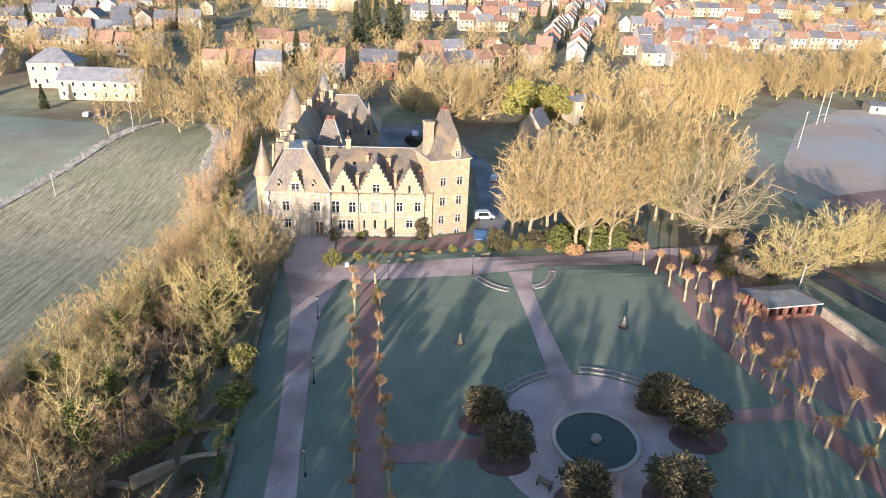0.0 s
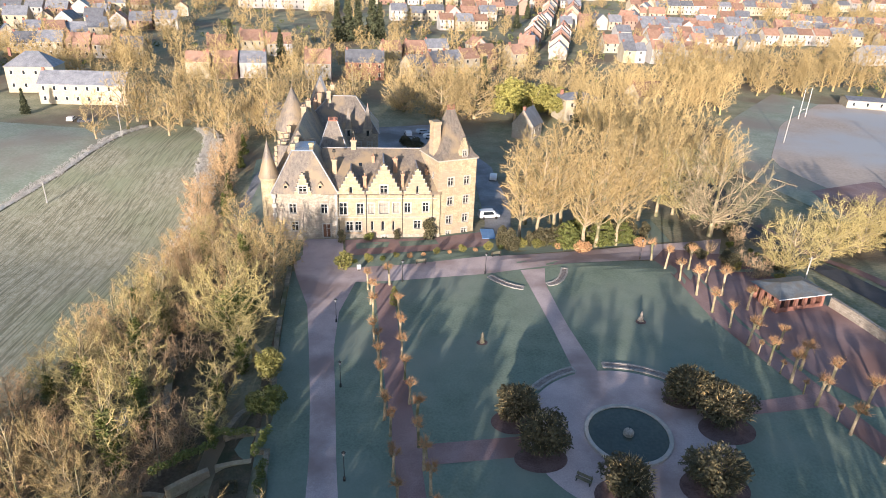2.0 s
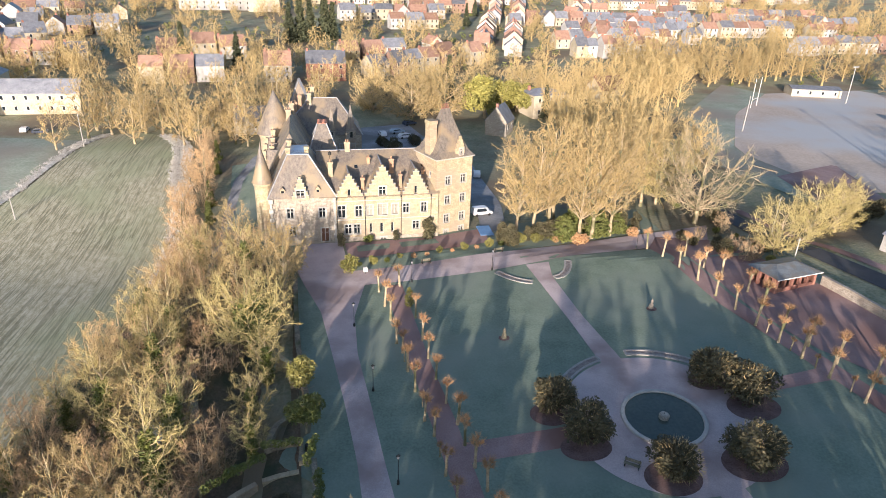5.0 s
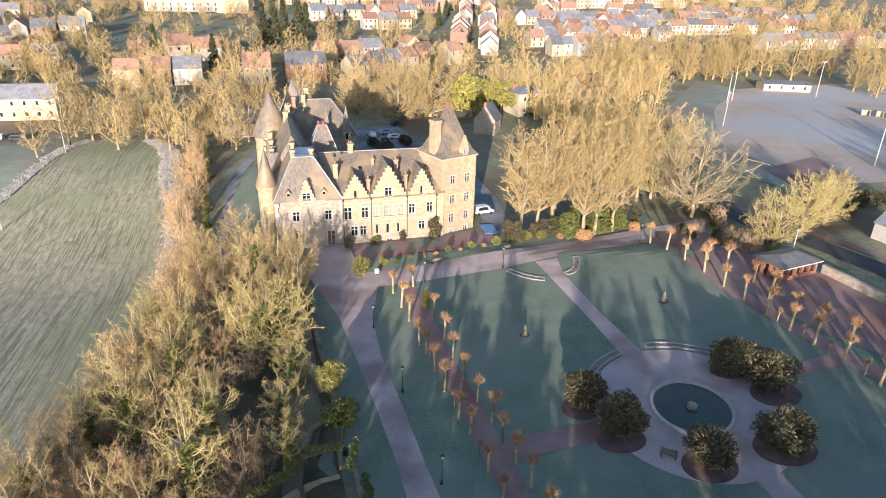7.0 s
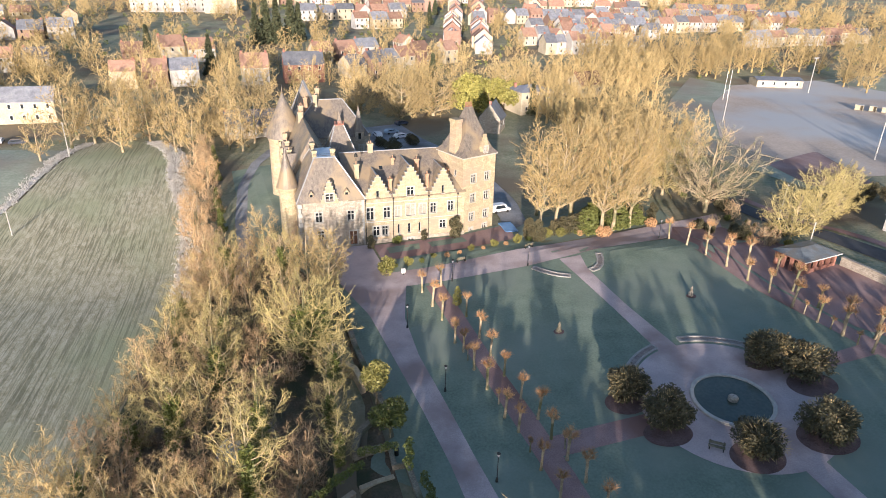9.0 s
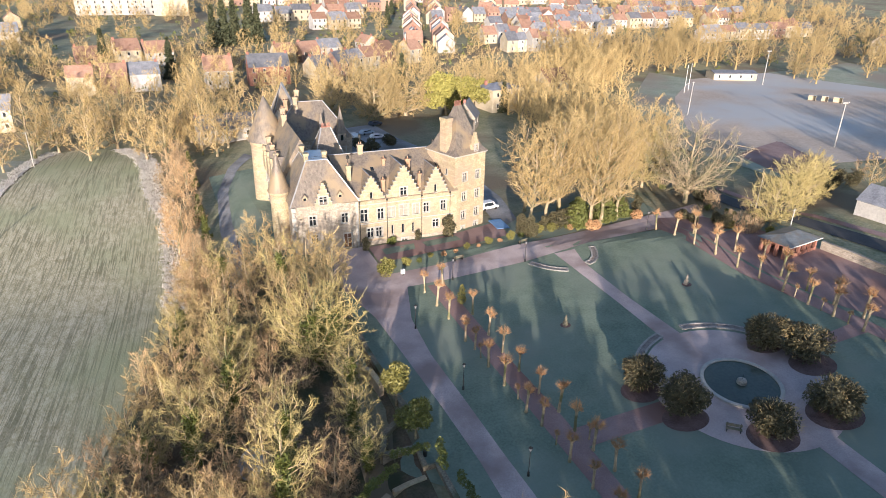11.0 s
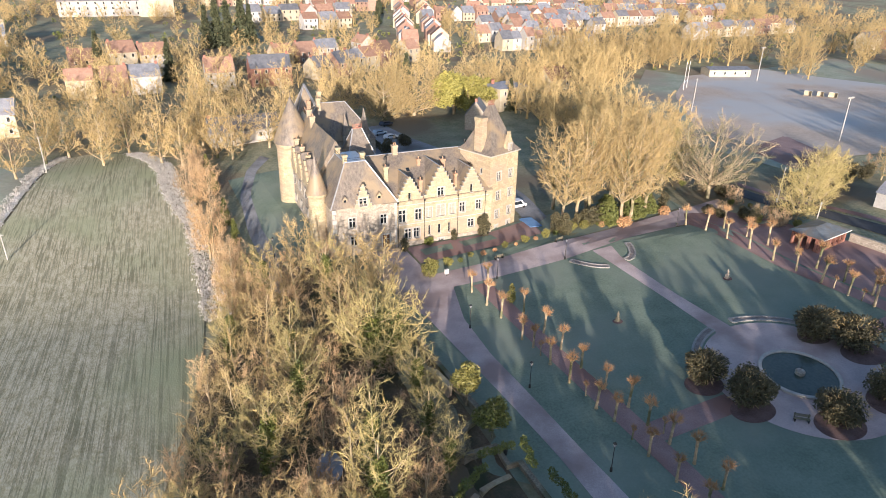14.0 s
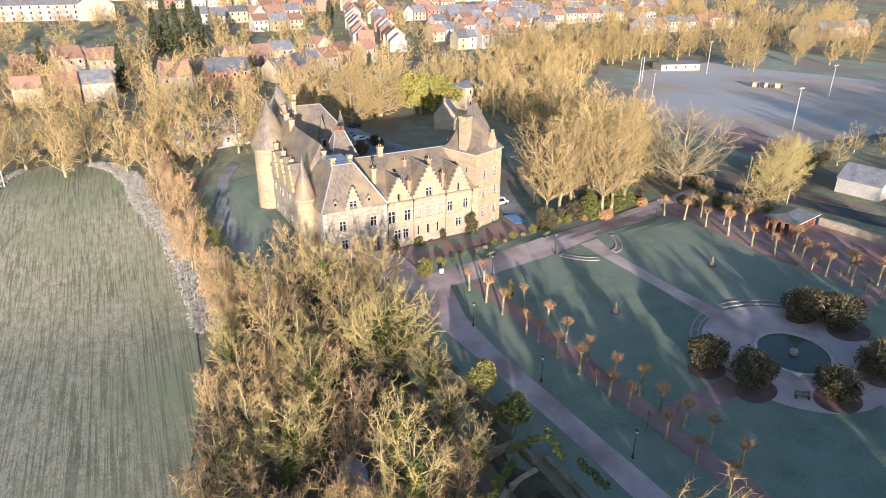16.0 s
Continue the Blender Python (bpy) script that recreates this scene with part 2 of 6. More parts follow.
def prism(bm, outline, y0, y1):
    """An outline in x and z, drawn from y0 to y1."""
    a = [bm.verts.new((x, y0, z)) for x, z in outline]
    b = [bm.verts.new((x, y1, z)) for x, z in outline]
    bm.faces.new(a), bm.faces.new(b[::-1])
    for i in range(len(a)):
        j = (i + 1) % len(a)
        bm.faces.new((a[j], a[i], b[i], b[j]))
    return bm


def rings(bm, rows, sides, turn=0.0, cap=True):
    """Rings of (x, y, z, radius) joined into a skin."""
    last = None
    for x, y, z, r in rows:
        ring = [bm.verts.new((x + r * math.cos(turn + 2 * math.pi * i / sides), y + r * math.sin(turn + 2 * math.pi * i / sides), z)) for i in range(sides)]
        if last:
            for i in range(sides):
                j = (i + 1) % sides
                bm.faces.new((last[i], last[j], ring[j], ring[i]))
        elif cap:
            bm.faces.new(ring[::-1])
        last = ring
    if cap:
        bm.faces.new(last)
    return bm


def smoothstep(a, b, x):
    t = min(1.0, max(0.0, (x - a) / (b - a)))
    return t * t * (3 - 2 * t)


PARK = 0.4


def park_at(x, y):
    """The park falls gently towards the south-west."""
    return min(float(np.interp(y, (98, 107), (1.6, 0.5))), -0.855 + 0.0364 * max(x, -27) + 0.0519 * (y - 75))


def ground_at(x, y):
    """The height of the ground."""
    west = -7.3 + 7.8 * smoothstep(112, 184, y) + 2.0 * smoothstep(190, 245, y)
    rise = float(np.interp(y, (150, 220, 260, 330, 450, 600, 900, 1500, 3000), (0, 2.4, 4.5, 8, 13, 22, 46, 90, 160)))
    main = park_at(x, y) + rise + 1.6 * smoothstep(46, 110, x) * (1 - smoothstep(150, 260, y))
    garden = float(np.interp(y, (100, 125), (-1.4, 0.0)))
    z = main + garden * smoothstep(-25.5, -28.5, x) * (1 - smoothstep(-30, -50, x))
    w = smoothstep(-33, -52, x) * (1 - smoothstep(205, 240, y))
    return z * (1 - w) + west * w


def sheet(name, left, right, material, up=0.0, nu=4, nv=12, flat=None):
    """A ribbon between two lines of points, laid on the ground."""
    def along(pts, k):
        pts = [Vector(p).to_2d() for p in pts]
        d = [0.0]
        for p, q in zip(pts, pts[1:]):
            d.append(d[-1] + (q - p).length)
        s = k * d[-1]
        return Vector((float(np.interp(s, d, [p.x for p in pts])), float(np.interp(s, d, [p.y for p in pts]))))
    bm = bmesh.new()
    rows = []
    for j in range(nv + 1):
        a, b = along(left, j / nv), along(right, j / nv)
        row = []
        for i in range(nu + 1):
            p = a.lerp(b, i / nu)
            row.append(bm.verts.new((p.x, p.y, (ground_at(p.x, p.y) if flat is None else flat) + up)))
        rows.append(row)
    for r, s in zip(rows, rows[1:]):
        for i in range(nu):
            bm.faces.new((r[i], r[i + 1], s[i + 1], s[i]))
    bmesh.ops.recalc_face_normals(bm, faces=bm.faces)
    if sum(f.normal.z for f in bm.faces) < 0:
        bmesh.ops.reverse_faces(bm, faces=bm.faces)
    return obj(name, bm, material)


# ---------------------------------------------------------------- ground
bm = bmesh.new()
xs = [-3000, -1600, -900, -600, -420, -300, -230, -180, -150] + list(range(-130, 131, 4)) + [150, 180, 230, 300, 420, 600, 900, 1600, 3000]
ys = [-2500, -900, -400, -200, -100, -50] + list(range(-20, 281, 5)) + [300, 330, 370, 420, 480, 540, 600, 700, 900, 1200, 1600, 2200, 3000]
grid = [[bm.verts.new((x, y, ground_at(x, y) - 0.1)) for x in xs] for y in ys]
for r, s in zip(grid, grid[1:]):
    for i in range(len(xs) - 1):
        bm.faces.new((r[i], r[i + 1], s[i + 1], s[i]))
tagged(obj("ground", bm, MEADOW), "rough winter grass and bare earth rising to the hills", "ground", kind="structure")


def laid(name, label, *a, **k):
    return tagged(sheet(name, *a, **k), label, "ground", kind="structure")


laid("lawn", "frosted short lawn of the park, in cold shade", [(-20.0, 20), (-20.4, 46), (-21, 54), (-25.8, 58), (-25.3, 60.3), (-22.2, 62.6), (-23.5, 72), (-25.2, 88), (-26, 100)], [(62, 20), (62, 46), (62, 54), (62, 58), (62, 60.3), (62, 62.6), (62, 72), (62, 88), (62, 104)], LAWN, 0.0, 20, 60)
laid("lawn", "strip of lawn along the castle front", [(-17, 98), (45, 113)], [(-17, 111), (45, 125)], LAWN, 0.01, 14, 6)
laid("lawn", "grassy bank beside the castle", [(-44, 112), (-42, 130), (-46, 165)], [(-24, 112), (-24, 130), (-28, 165)], LAWN, 0.03, 8, 14)
laid("path", "pale gravel drive leading to the castle door", [(-15.6, 38), (-16.6, 50.3), (-17.1, 57), (-18.4, 67), (-20.2, 78.7), (-21.8, 88.5), (-25, 98), (-27.9, 109), (-28.2, 112)], [(-12, 38), (-13.2, 50.3), (-14.1, 57), (-15.2, 66.8), (-16.5, 77), (-16.7, 86.6), (-14.8, 96.0), (-17.3, 102), (-18.5, 112)], GRAVEL, 0.04, 3, 40)
laid("path", "brown gravel alley between pollarded trees", [(-6.2, 38), (-6.9, 50), (-8.2, 62), (-9.6, 74), (-11.7, 95)], [(-3.2, 38), (-4.2, 52), (-5.2, 62), (-6.8, 74), (-8.8, 95)], REDGRAVEL, 0.044, 3, 24)
laid("path", "pale gravel walk along the castle garden", [(-17.3, 95.6), (-7.8, 95.9), (6.8, 97.5), (23.3, 101.1), (35.9, 103.2), (51.8, 106.6)], [(-17.2, 100.6), (-7.3, 101.3), (13.7, 105.1), (39.8, 111.0), (55.8, 114.5)], GRAVEL, 0.048, 3, 24)
laid("path", "pale gravel diagonal walk to the fountain", [(13.1, 98.6), (13.8, 93.0), (15.2, 80.4), (16.3, 67.4)], [(17.4, 99.1), (16.5, 93.9), (17.5, 81.8), (19.7, 67.3)], GRAVEL, 0.052, 2, 14)
laid("path", "pale gravel walk leading south from the pond", [(20.2, 48.5), (22.6, 20)], [(23.4, 48.5), (25.8, 20)], GRAVEL, 0.054, 2, 10)
laid("path", "red brown gravel cross walk", [(-5.3, 54.9), (5.5, 55.7), (12.4, 56.5)], [(-5.2, 58.1), (5.7, 58.9), (12.4, 59.4)], REDGRAVEL, 0.056, 2, 8)
laid("path", "red brown gravel cross walk", [(26.6, 60.3), (35.2, 61.4), (46.2, 62.5)], [(26.5, 62.7), (35.7, 63.6), (46.1, 65.1)], REDGRAVEL, 0.056, 2, 8)
laid("path", "red brown gravel walk beneath pollarded trees", [(50.9, 36.0), (47.7, 52.1), (44.5, 64.6), (39.7, 82.6), (38.1, 103.6)], [(54.9, 35.9), (51.1, 52.0), (47.6, 64.5), (43.0, 82.6), (42.3, 109.5)], REDGRAVEL, 0.06, 2, 16)
laid("pavement", "bare brown gravel yard beside the wall", [(52.0, 62.0), (46.8, 69.7), (43.8, 81.7), (42.3, 109.5)], [(67.7, 63.7), (63.2, 74.7), (59.3, 85.6), (51.8, 107.6)], REDGRAVEL, 0.064, 4, 12)
laid("road", "grey asphalt road outside the park wall", [(77.7, 54.8), (69.3, 79.7), (63.9, 100.6), (59.8, 121.5), (65.7, 149.4)], [(83.7, 57.8), (73.7, 83.7), (68.2, 101.6), (64.7, 121.5), (70.7, 147.4)], ASPHALT, 0.05, 3, 24)

# the round place with its pond
POND = (19.7, 58.7)


def disc(name, x, y, r0, r1, up, material, n=64, squash=1.0):
    bm = bmesh.new()

    def ring(r):
        pts = [(x + r * math.cos(6.28318 * i / n), y + squash * r * math.sin(6.28318 * i / n)) for i in range(n)]
        return [bm.verts.new((px, py, ground_at(px, py) + up)) for px, py in pts]
    a = ring(r1)
    if r0 <= 0:
        bm.faces.new(a)
    else:
        b = ring(r0)
        for i in range(n):
            bm.faces.new((b[i], a[i], a[(i + 1) % n], b[(i + 1) % n]))
    return obj(name, bm, material)


tagged(disc("pavement", *POND, 4.5, 12.0, 0.07, GRAVEL), "round gravel place about the pond", "ground", kind="structure")
# ---------------------------------------------------------------- castle
CASTLE = base("castle", pose(-19.3, 112.4, 0, 0, 0, 3.5), "cream limestone castle with slate roofs, stepped gables and corner towers", "castle")


def tube(V, F, pts, radii, sides=3):
    """A tapered branch through points."""
    start = len(V)
    for k, (p, r) in enumerate(zip(pts, radii)):
        d = (pts[min(k + 1, len(pts) - 1)] - pts[max(k - 1, 0)]).normalized()
        a = d.orthogonal().normalized()
        b = d.cross(a)
        for i in range(sides):
            t = 2 * math.pi * i / sides
            V.append(p + (a * math.cos(t) + b * math.sin(t)) * r)
    for k in range(len(pts) - 1):
        o = start + k * sides
        for i in range(sides):
            j = (i + 1) % sides
            F.append((o + i, o + j, o + sides + j, o + sides + i))


def window_parts(parent, name, m, w, h, cross=True, pane=GLASS, deep=0.28):
    """A stone-crossed window in an opening: m is its middle on the wall's face, -y outwards."""
    fr = bmesh.new()
    t = 0.09
    box(fr, -w / 2, w / 2, deep - 0.08, deep, -h / 2, -h / 2 + t), box(fr, -w / 2, w / 2, deep - 0.08, deep, h / 2 - t, h / 2)
    box(fr, -w / 2, -w / 2 + t, deep - 0.08, deep, -h / 2 + t, h / 2 - t), box(fr, w / 2 - t, w / 2, deep - 0.08, deep, -h / 2 + t, h / 2 - t)
    if cross:
        box(fr, -t * 0.8, t * 0.8, deep - 0.16, deep, -h / 2 + t, h / 2 - t)
        box(fr, -w / 2 + t, -t * 0.8, deep - 0.14, deep, h * 0.14, h * 0.14 + t * 1.3), box(fr, t * 0.8, w / 2 - t, deep - 0.14, deep, h * 0.14, h * 0.14 + t * 1.3)
    win = part(name, fr, RIM, parent)
    win.matrix_basis = m
    part("pane", cube(-w / 2, w / 2, deep + 0.005, deep + 0.02, -h / 2, h / 2), pane, win)
    part("sill", cube(-w / 2 - 0.08, w / 2 + 0.08, -0.1, deep - 0.1, -h / 2 - 0.12, -h / 2), RIM, win)
    if w > 0.75:
        part("lintel", cube(-w / 2 - 0.2, w / 2 + 0.2, -0.05, 0.02, h / 2 + 0.003, h / 2 + 0.26), RIM, win)
        for k in (-1, 1):
            part("jamb", cube(k * (w / 2 + 0.1) - 0.097, k * (w / 2 + 0.1) + 0.097, -0.04, 0.02, -h / 2, h / 2), RIM, win)
    return win


def wall_with(parent, u0, u1, z0, z1, holes, material, m=Matrix(), thick=0.6, name="wall", label="", blinds=()):
    """A wall in the plane y = 0 of m with its openings (u, z, w, h) cut through."""
    us = sorted({u0, u1, *[min(max(v, u0), u1) for u, z, w, h in holes for v in (u - w / 2, u + w / 2)]})
    zs = sorted({z0, z1, *[min(max(v, z0), z1) for u, z, w, h in holes for v in (z - h / 2, z + h / 2)]})
    bm = bmesh.new()
    for a, b in zip(us, us[1:]):
        for c, d in zip(zs, zs[1:]):
            mu, mz = (a + b) / 2, (c + d) / 2
            if not any(abs(mu - u) < w / 2 and abs(mz - z) < h / 2 for u, z, w, h in holes):
                box(bm, a, b, 0, thick, c, d)
    bmesh.ops.remove_doubles(bm, verts=bm.verts, dist=0.0005)
    ob = part(name, bm, material, parent, label)
    ob.matrix_basis = m
    for u, z, w, h in holes:
        window_parts(parent, "window", m @ pose(u, 0, z), w, h, w > 0.75, BLIND if (u, z) in blinds else GLASS)
    return ob


def roof(parent, pts, faces, label="", material=None):
    bm = bmesh.new()
    v = [bm.verts.new(p) for p in pts]
    for f in faces:
        bm.faces.new([v[i] for i in f])
    bmesh.ops.recalc_face_normals(bm, faces=bm.faces)
    return part("roof", bm, material or SLATE, parent, label)


def hip(parent, x0, x1, y0, y1, z0, tx0, tx1, ty0, ty1, z1, over=0.3, label=""):
    """A hipped roof with a flat or a ridge on top."""
    pts = [(x0 - over, y0 - over, z0), (x1 + over, y0 - over, z0), (x1 + over, y1 + over, z0), (x0 - over, y1 + over, z0), (tx0, ty0, z1), (tx1, ty0, z1), (tx1, ty1, z1), (tx0, ty1, z1)]
    ob = roof(parent, pts, [(3, 2, 1, 0), (0, 1, 5, 4), (1, 2, 6, 5), (2, 3, 7, 6), (3, 0, 4, 7), (4, 5, 6, 7)], label)
    for i in range(4):
        V, F = [], []
        tube(V, F, [Vector(pts[i]), Vector(pts[i + 4])], [0.13, 0.13], 6)
        piece("hip_flashing", mesh_of("hip_flashing", V, F, LEAD), ob)
    return ob


def gable_roof(parent, x0, x1, y0, y1, z0, z1, along="x", over=0.0):
    if along == "x":
        my = (y0 + y1) / 2
        return roof(parent, [(x0, y0 - over, z0), (x1, y0 - over, z0), (x1, y1 + over, z0), (x0, y1 + over, z0), (x0, my, z1), (x1, my, z1)], [(0, 1, 5, 4), (2, 3, 4, 5), (0, 4, 3), (1, 2, 5), (3, 2, 1, 0)])
    mx = (x0 + x1) / 2
    return roof(parent, [(x0 - over, y0, z0), (x1 + over, y0, z0), (x1 + over, y1, z0), (x0 - over, y1, z0), (mx, y0, z1), (mx, y1, z1)], [(0, 1, 4), (2, 3, 5), (1, 2, 5, 4), (3, 0, 4, 5), (3, 2, 1, 0)])


def chimney(parent, x, y, z0, z1, w=0.9, d=0.7, material=None, pots=2, turn=0):
    bm = bmesh.new()
    box(bm, -w / 2, w / 2, -d / 2, d / 2, z0, z1 - 0.35)
    box(bm, -w / 2 - 0.1, w / 2 + 0.1, -d / 2 - 0.1, d / 2 + 0.1, z1 - 0.35, z1)
    ch = part("chimney", bm, material or STONE, parent)
    ch.matrix_basis = pose(x, y, 0, 0, 0, turn)
    for i in range(pots):
        px = (i - (pots - 1) / 2) * 0.38
        part("chimney_pot", rings(bmesh.new(), [(px, 0, z1, 0.13), (px, 0, z1 + 0.45, 0.10)], 8), OCHREBRICK, ch, "red clay pot")
    return ch


def stepped_gable(parent, u, half, z0, z1, steps, holes=(), thick=0.55, material=None, y=0.0, name="gable"):
    """A gable in crow steps over the wall, with one window."""
    bm = bmesh.new()
    dz = (z1 - z0) / steps
    ws = [half * (1 - i / steps) + 0.18 for i in range(steps)]
    us = sorted({*[u + k * w for w in ws for k in (-1, 1)], *[h[0] + k * h[2] / 2 for h in holes for k in (-1, 1)]})
    zs = sorted({*[z0 + i * dz for i in range(steps + 1)], *[h[1] + k * h[3] / 2 for h in holes for k in (-1, 1)]})
    for a, b in zip(us, us[1:]):
        for c, d in zip(zs, zs[1:]):
            mu, mz = (a + b) / 2, (c + d) / 2
            row = min(steps - 1, int((mz - z0) / dz))
            if mz > z0 and abs(mu - u) < ws[row] and not any(abs(mu - h[0]) < h[2] / 2 and abs(mz - h[1]) < h[3] / 2 for h in holes):
                box(bm, a, b, y, y + thick, c, d)
    bmesh.ops.remove_doubles(bm, verts=bm.verts, dist=0.0005)
    box(bm, u - 0.22, u + 0.22, y - 0.02, y + thick + 0.02, z1, z1 + 0.5)
    g = part(name, bm, material or STONE, parent)
    for i in range(steps):
        for s in (-1, 1):
            part("coping", cube(u + s * (ws[i] - 0.2) - 0.24, u + s * (ws[i] - 0.2) + 0.24, y - 0.07, y + thick + 0.07, z0 + (i + 1) * dz + 0.003, z0 + (i + 1) * dz + 0.11), RIM, g)
    for hu, hz, hw, hh in holes:
        window_parts(parent, "window", pose(hu, y, hz), hw, hh, hw > 0.9)
    return g


# main range: wall, three stepped gables, roof
E1 = 9.1
holes = [(1.0, 6.2, 1.4, 2.4), (4.1, 6.2, 1.25, 2.1), (6.1, 6.3, 1.2, 2.0), (8.5, 6.4, 1.7, 2.2), (10.8, 6.4, 1.2, 2.0), (12.9, 6.4, 1.15, 1.9), (16.3, 6.5, 1.1, 1.9),
         (2.1, 2.7, 1.25, 1.9), (3.7, 2.7, 1.15, 1.9), (6.3, 2.8, 0.5, 1.9), (8.3, 2.8, 0.6, 1.9), (10.3, 2.8, 0.5, 1.9), (14.8, 3.0, 1.25, 1.6)]
wall_with(CASTLE, 0.0, 19.0, 1.15, E1, holes, STONE, label="sunlit cream stone front", blinds=((6.1, 6.3), (8.5, 6.4), (10.8, 6.4)))
wall_with(CASTLE, -0.05, 19.1, -1.6, 1.147, [(8.6, 0.45, 1.1, 0.8)], GREYSTONE, pose(0, -0.08, 0), 0.7, "plinth", "rough grey stone footing")
part("wall", cube(0, 19, 14.4, 15, -1.6, E1), STONE, CASTLE)
part("wall", cube(18.4, 19, 0.6, 14.4, -1.6, E1), STONE, CASTLE)
for z, t in ((4.55, 0.16), (8.2, 0.16)):
    part("string_course", cube(0.02, 18.3, -0.08, 0.0, z, z + t), RIM, CASTLE)
RIDGE = 15.4
roof(CASTLE, [(-3, -0.1, E1), (19.2, -0.1, E1), (19.2, 15.3, E1), (-3, 15.3, E1), (-3, 9.0, RIDGE), (19.2, 9.0, RIDGE)], [(0, 1, 5, 4), (2, 3, 4, 5), (0, 4, 3), (1, 2, 5), (3, 2, 1, 0)], "weathered brown-grey slate roof")
part("ridge_cap", cube(-3, 19, 8.86, 9.14, RIDGE - 0.04, RIDGE + 0.1), LEAD, CASTLE)
for u, half, top, hw, hh, hz in ((2.45, 2.3, 13.0, 0.6, 1.6, 9.75), (8.5, 3.1, 14.4, 1.3, 1.7, 9.95), (14.7, 2.3, 13.5, 0.55, 1.6, 9.95)):
    stepped_gable(CASTLE, u, half, E1 - 0.2, top, 7 if half > 3 else 6, [(u, hz, hw, hh)])
    rz = top + 0.25
    back = (rz - E1) * 9.1 / (RIDGE - E1) - 0.1
    hb = half - 0.05
    roof(CASTLE, [(u - hb, 0.5, E1 + 0.1), (u + hb, 0.5, E1 + 0.1), (u, 0.5, rz), (u, back, rz), (u - hb, 0.6, E1 + 0.1), (u + hb, 0.6, E1 + 0.1)], [(0, 2, 3, 4), (2, 1, 5, 3), (0, 1, 2)])
    part("ridge_cap", cube(u - 0.1, u + 0.1, 0.55, back, rz - 0.04, rz + 0.07), LEAD, CASTLE)
chimney(CASTLE, 5.0, 1.4, 9.2, 12.3, 0.6, 0.55, OCHREBRICK, 1)
chimney(CASTLE, 10.7, 4.4, 10.5, 14.8, 0.8, 0.6, OCHREBRICK, 1)
chimney(CASTLE, 12.0, 1.5, 9.2, 12.7, 0.5, 0.5, OCHREBRICK, 1)
chimney(CASTLE, 2.9, 9.0, 14.8, 17.0, 0.95, 0.8, STONE, 2)
chimney(CASTLE, -0.6, 4.2, 11.5, 14.6, 0.8, 0.8, STONE, 1)
for u in (0.15, 5.25, 11.95, 17.6):
    pipe = part("drainpipe", rings(bmesh.new(), [(u, -0.1, -0.5, 0.06), (u, -0.1, E1, 0.06)], 6), DARKMETAL, CASTLE)
    part("hopper", cube(u - 0.14, u + 0.14, -0.22, -0.02, E1 - 0.35, E1 - 0.05), DARKMETAL, pipe)

# west wing front with its steep truncated roof
LW = pose(0, 0, 0, 0, 0, -2.0)
wing_holes = [(-2.5, 6.2, 1.2, 1.85), (-8.2, 6.2, 1.2, 1.85), (-8.0, 2.7, 1.2, 1.8)]
W = wall_with(CASTLE, -11.7, -0.06, 0.0, 9.2, wing_holes + [(-2.15, 1.9, 1.3, 2.6)], GREYSTONE, LW, label="rubble stone wing with pale dressings")
door = part("door", cube(-2.78, -1.52, 0.25, 0.35, 0.6, 3.2), WOOD, CASTLE, "brown panelled double door")
for k in (-2.62, -2.1):
    part("panel", cube(k, k + 0.42, 0.22, 0.25, 0.8, 1.8), WOOD, door), part("panel", cube(k, k + 0.42, 0.22, 0.25, 1.95, 3.0), WOOD, door)
for u in (-11.6, -0.35):
    for i in range(10):
        part("quoin", cube(u - (0.22 if i % 2 else 0.05), u + 0.3 + (0.22 if i % 2 and u < -5 else 0.0), -0.07, 0.0, 0.4 + i * 0.88, 0.4 + i * 0.88 + 0.8), RIM, CASTLE)
part("wall", cube(-11.7, -11.1, 0.6, 14, -4.0, 9.2), GREYSTONE, CASTLE)
hip(CASTLE, -11.7, -0.1, 0.3, 13.5, 9.2, -8.2, -4.4, 3.6, 10.0, 16.2, 0.3, "steep weathered slate roof with a flat top")
part("roof_flat", cube(-8.25, -4.35, 3.55, 10.05, 16.2, 16.34), PALEBLUE, CASTLE, "frosted zinc roof flat")
bm = bmesh.new()
for a, b in (((-8.2, 3.6), (-4.4, 3.6)), ((-4.4, 3.6), (-4.4, 10)), ((-4.4, 10), (-8.2, 10)), ((-8.2, 10), (-8.2, 3.6))):
    for k in range(2):
        box(bm, min(a[0], b[0]) - 0.03, max(a[0], b[0]) + 0.03, min(a[1], b[1]) - 0.03, max(a[1], b[1]) + 0.03, 16.6 + k * 0.3, 16.64 + k * 0.3)
part("railing", bm, DARKMETAL, CASTLE)
stepped_gable(CASTLE, -6.2, 1.35, 8.9, 12.7, 5, [(-6.2, 9.95, 1.4, 1.4)], 0.5, STONE, -0.05, "dormer_gable")
roof(CASTLE, [(-7.2, 0.4, 10.5), (-5.2, 0.4, 10.5), (-6.2, 0.4, 11.9), (-6.2, 2.6, 11.9), (-7.2, 1.0, 10.5), (-5.2, 1.0, 10.5)], [(0, 2, 3, 4), (2, 1, 5, 3), (0, 1, 2)])


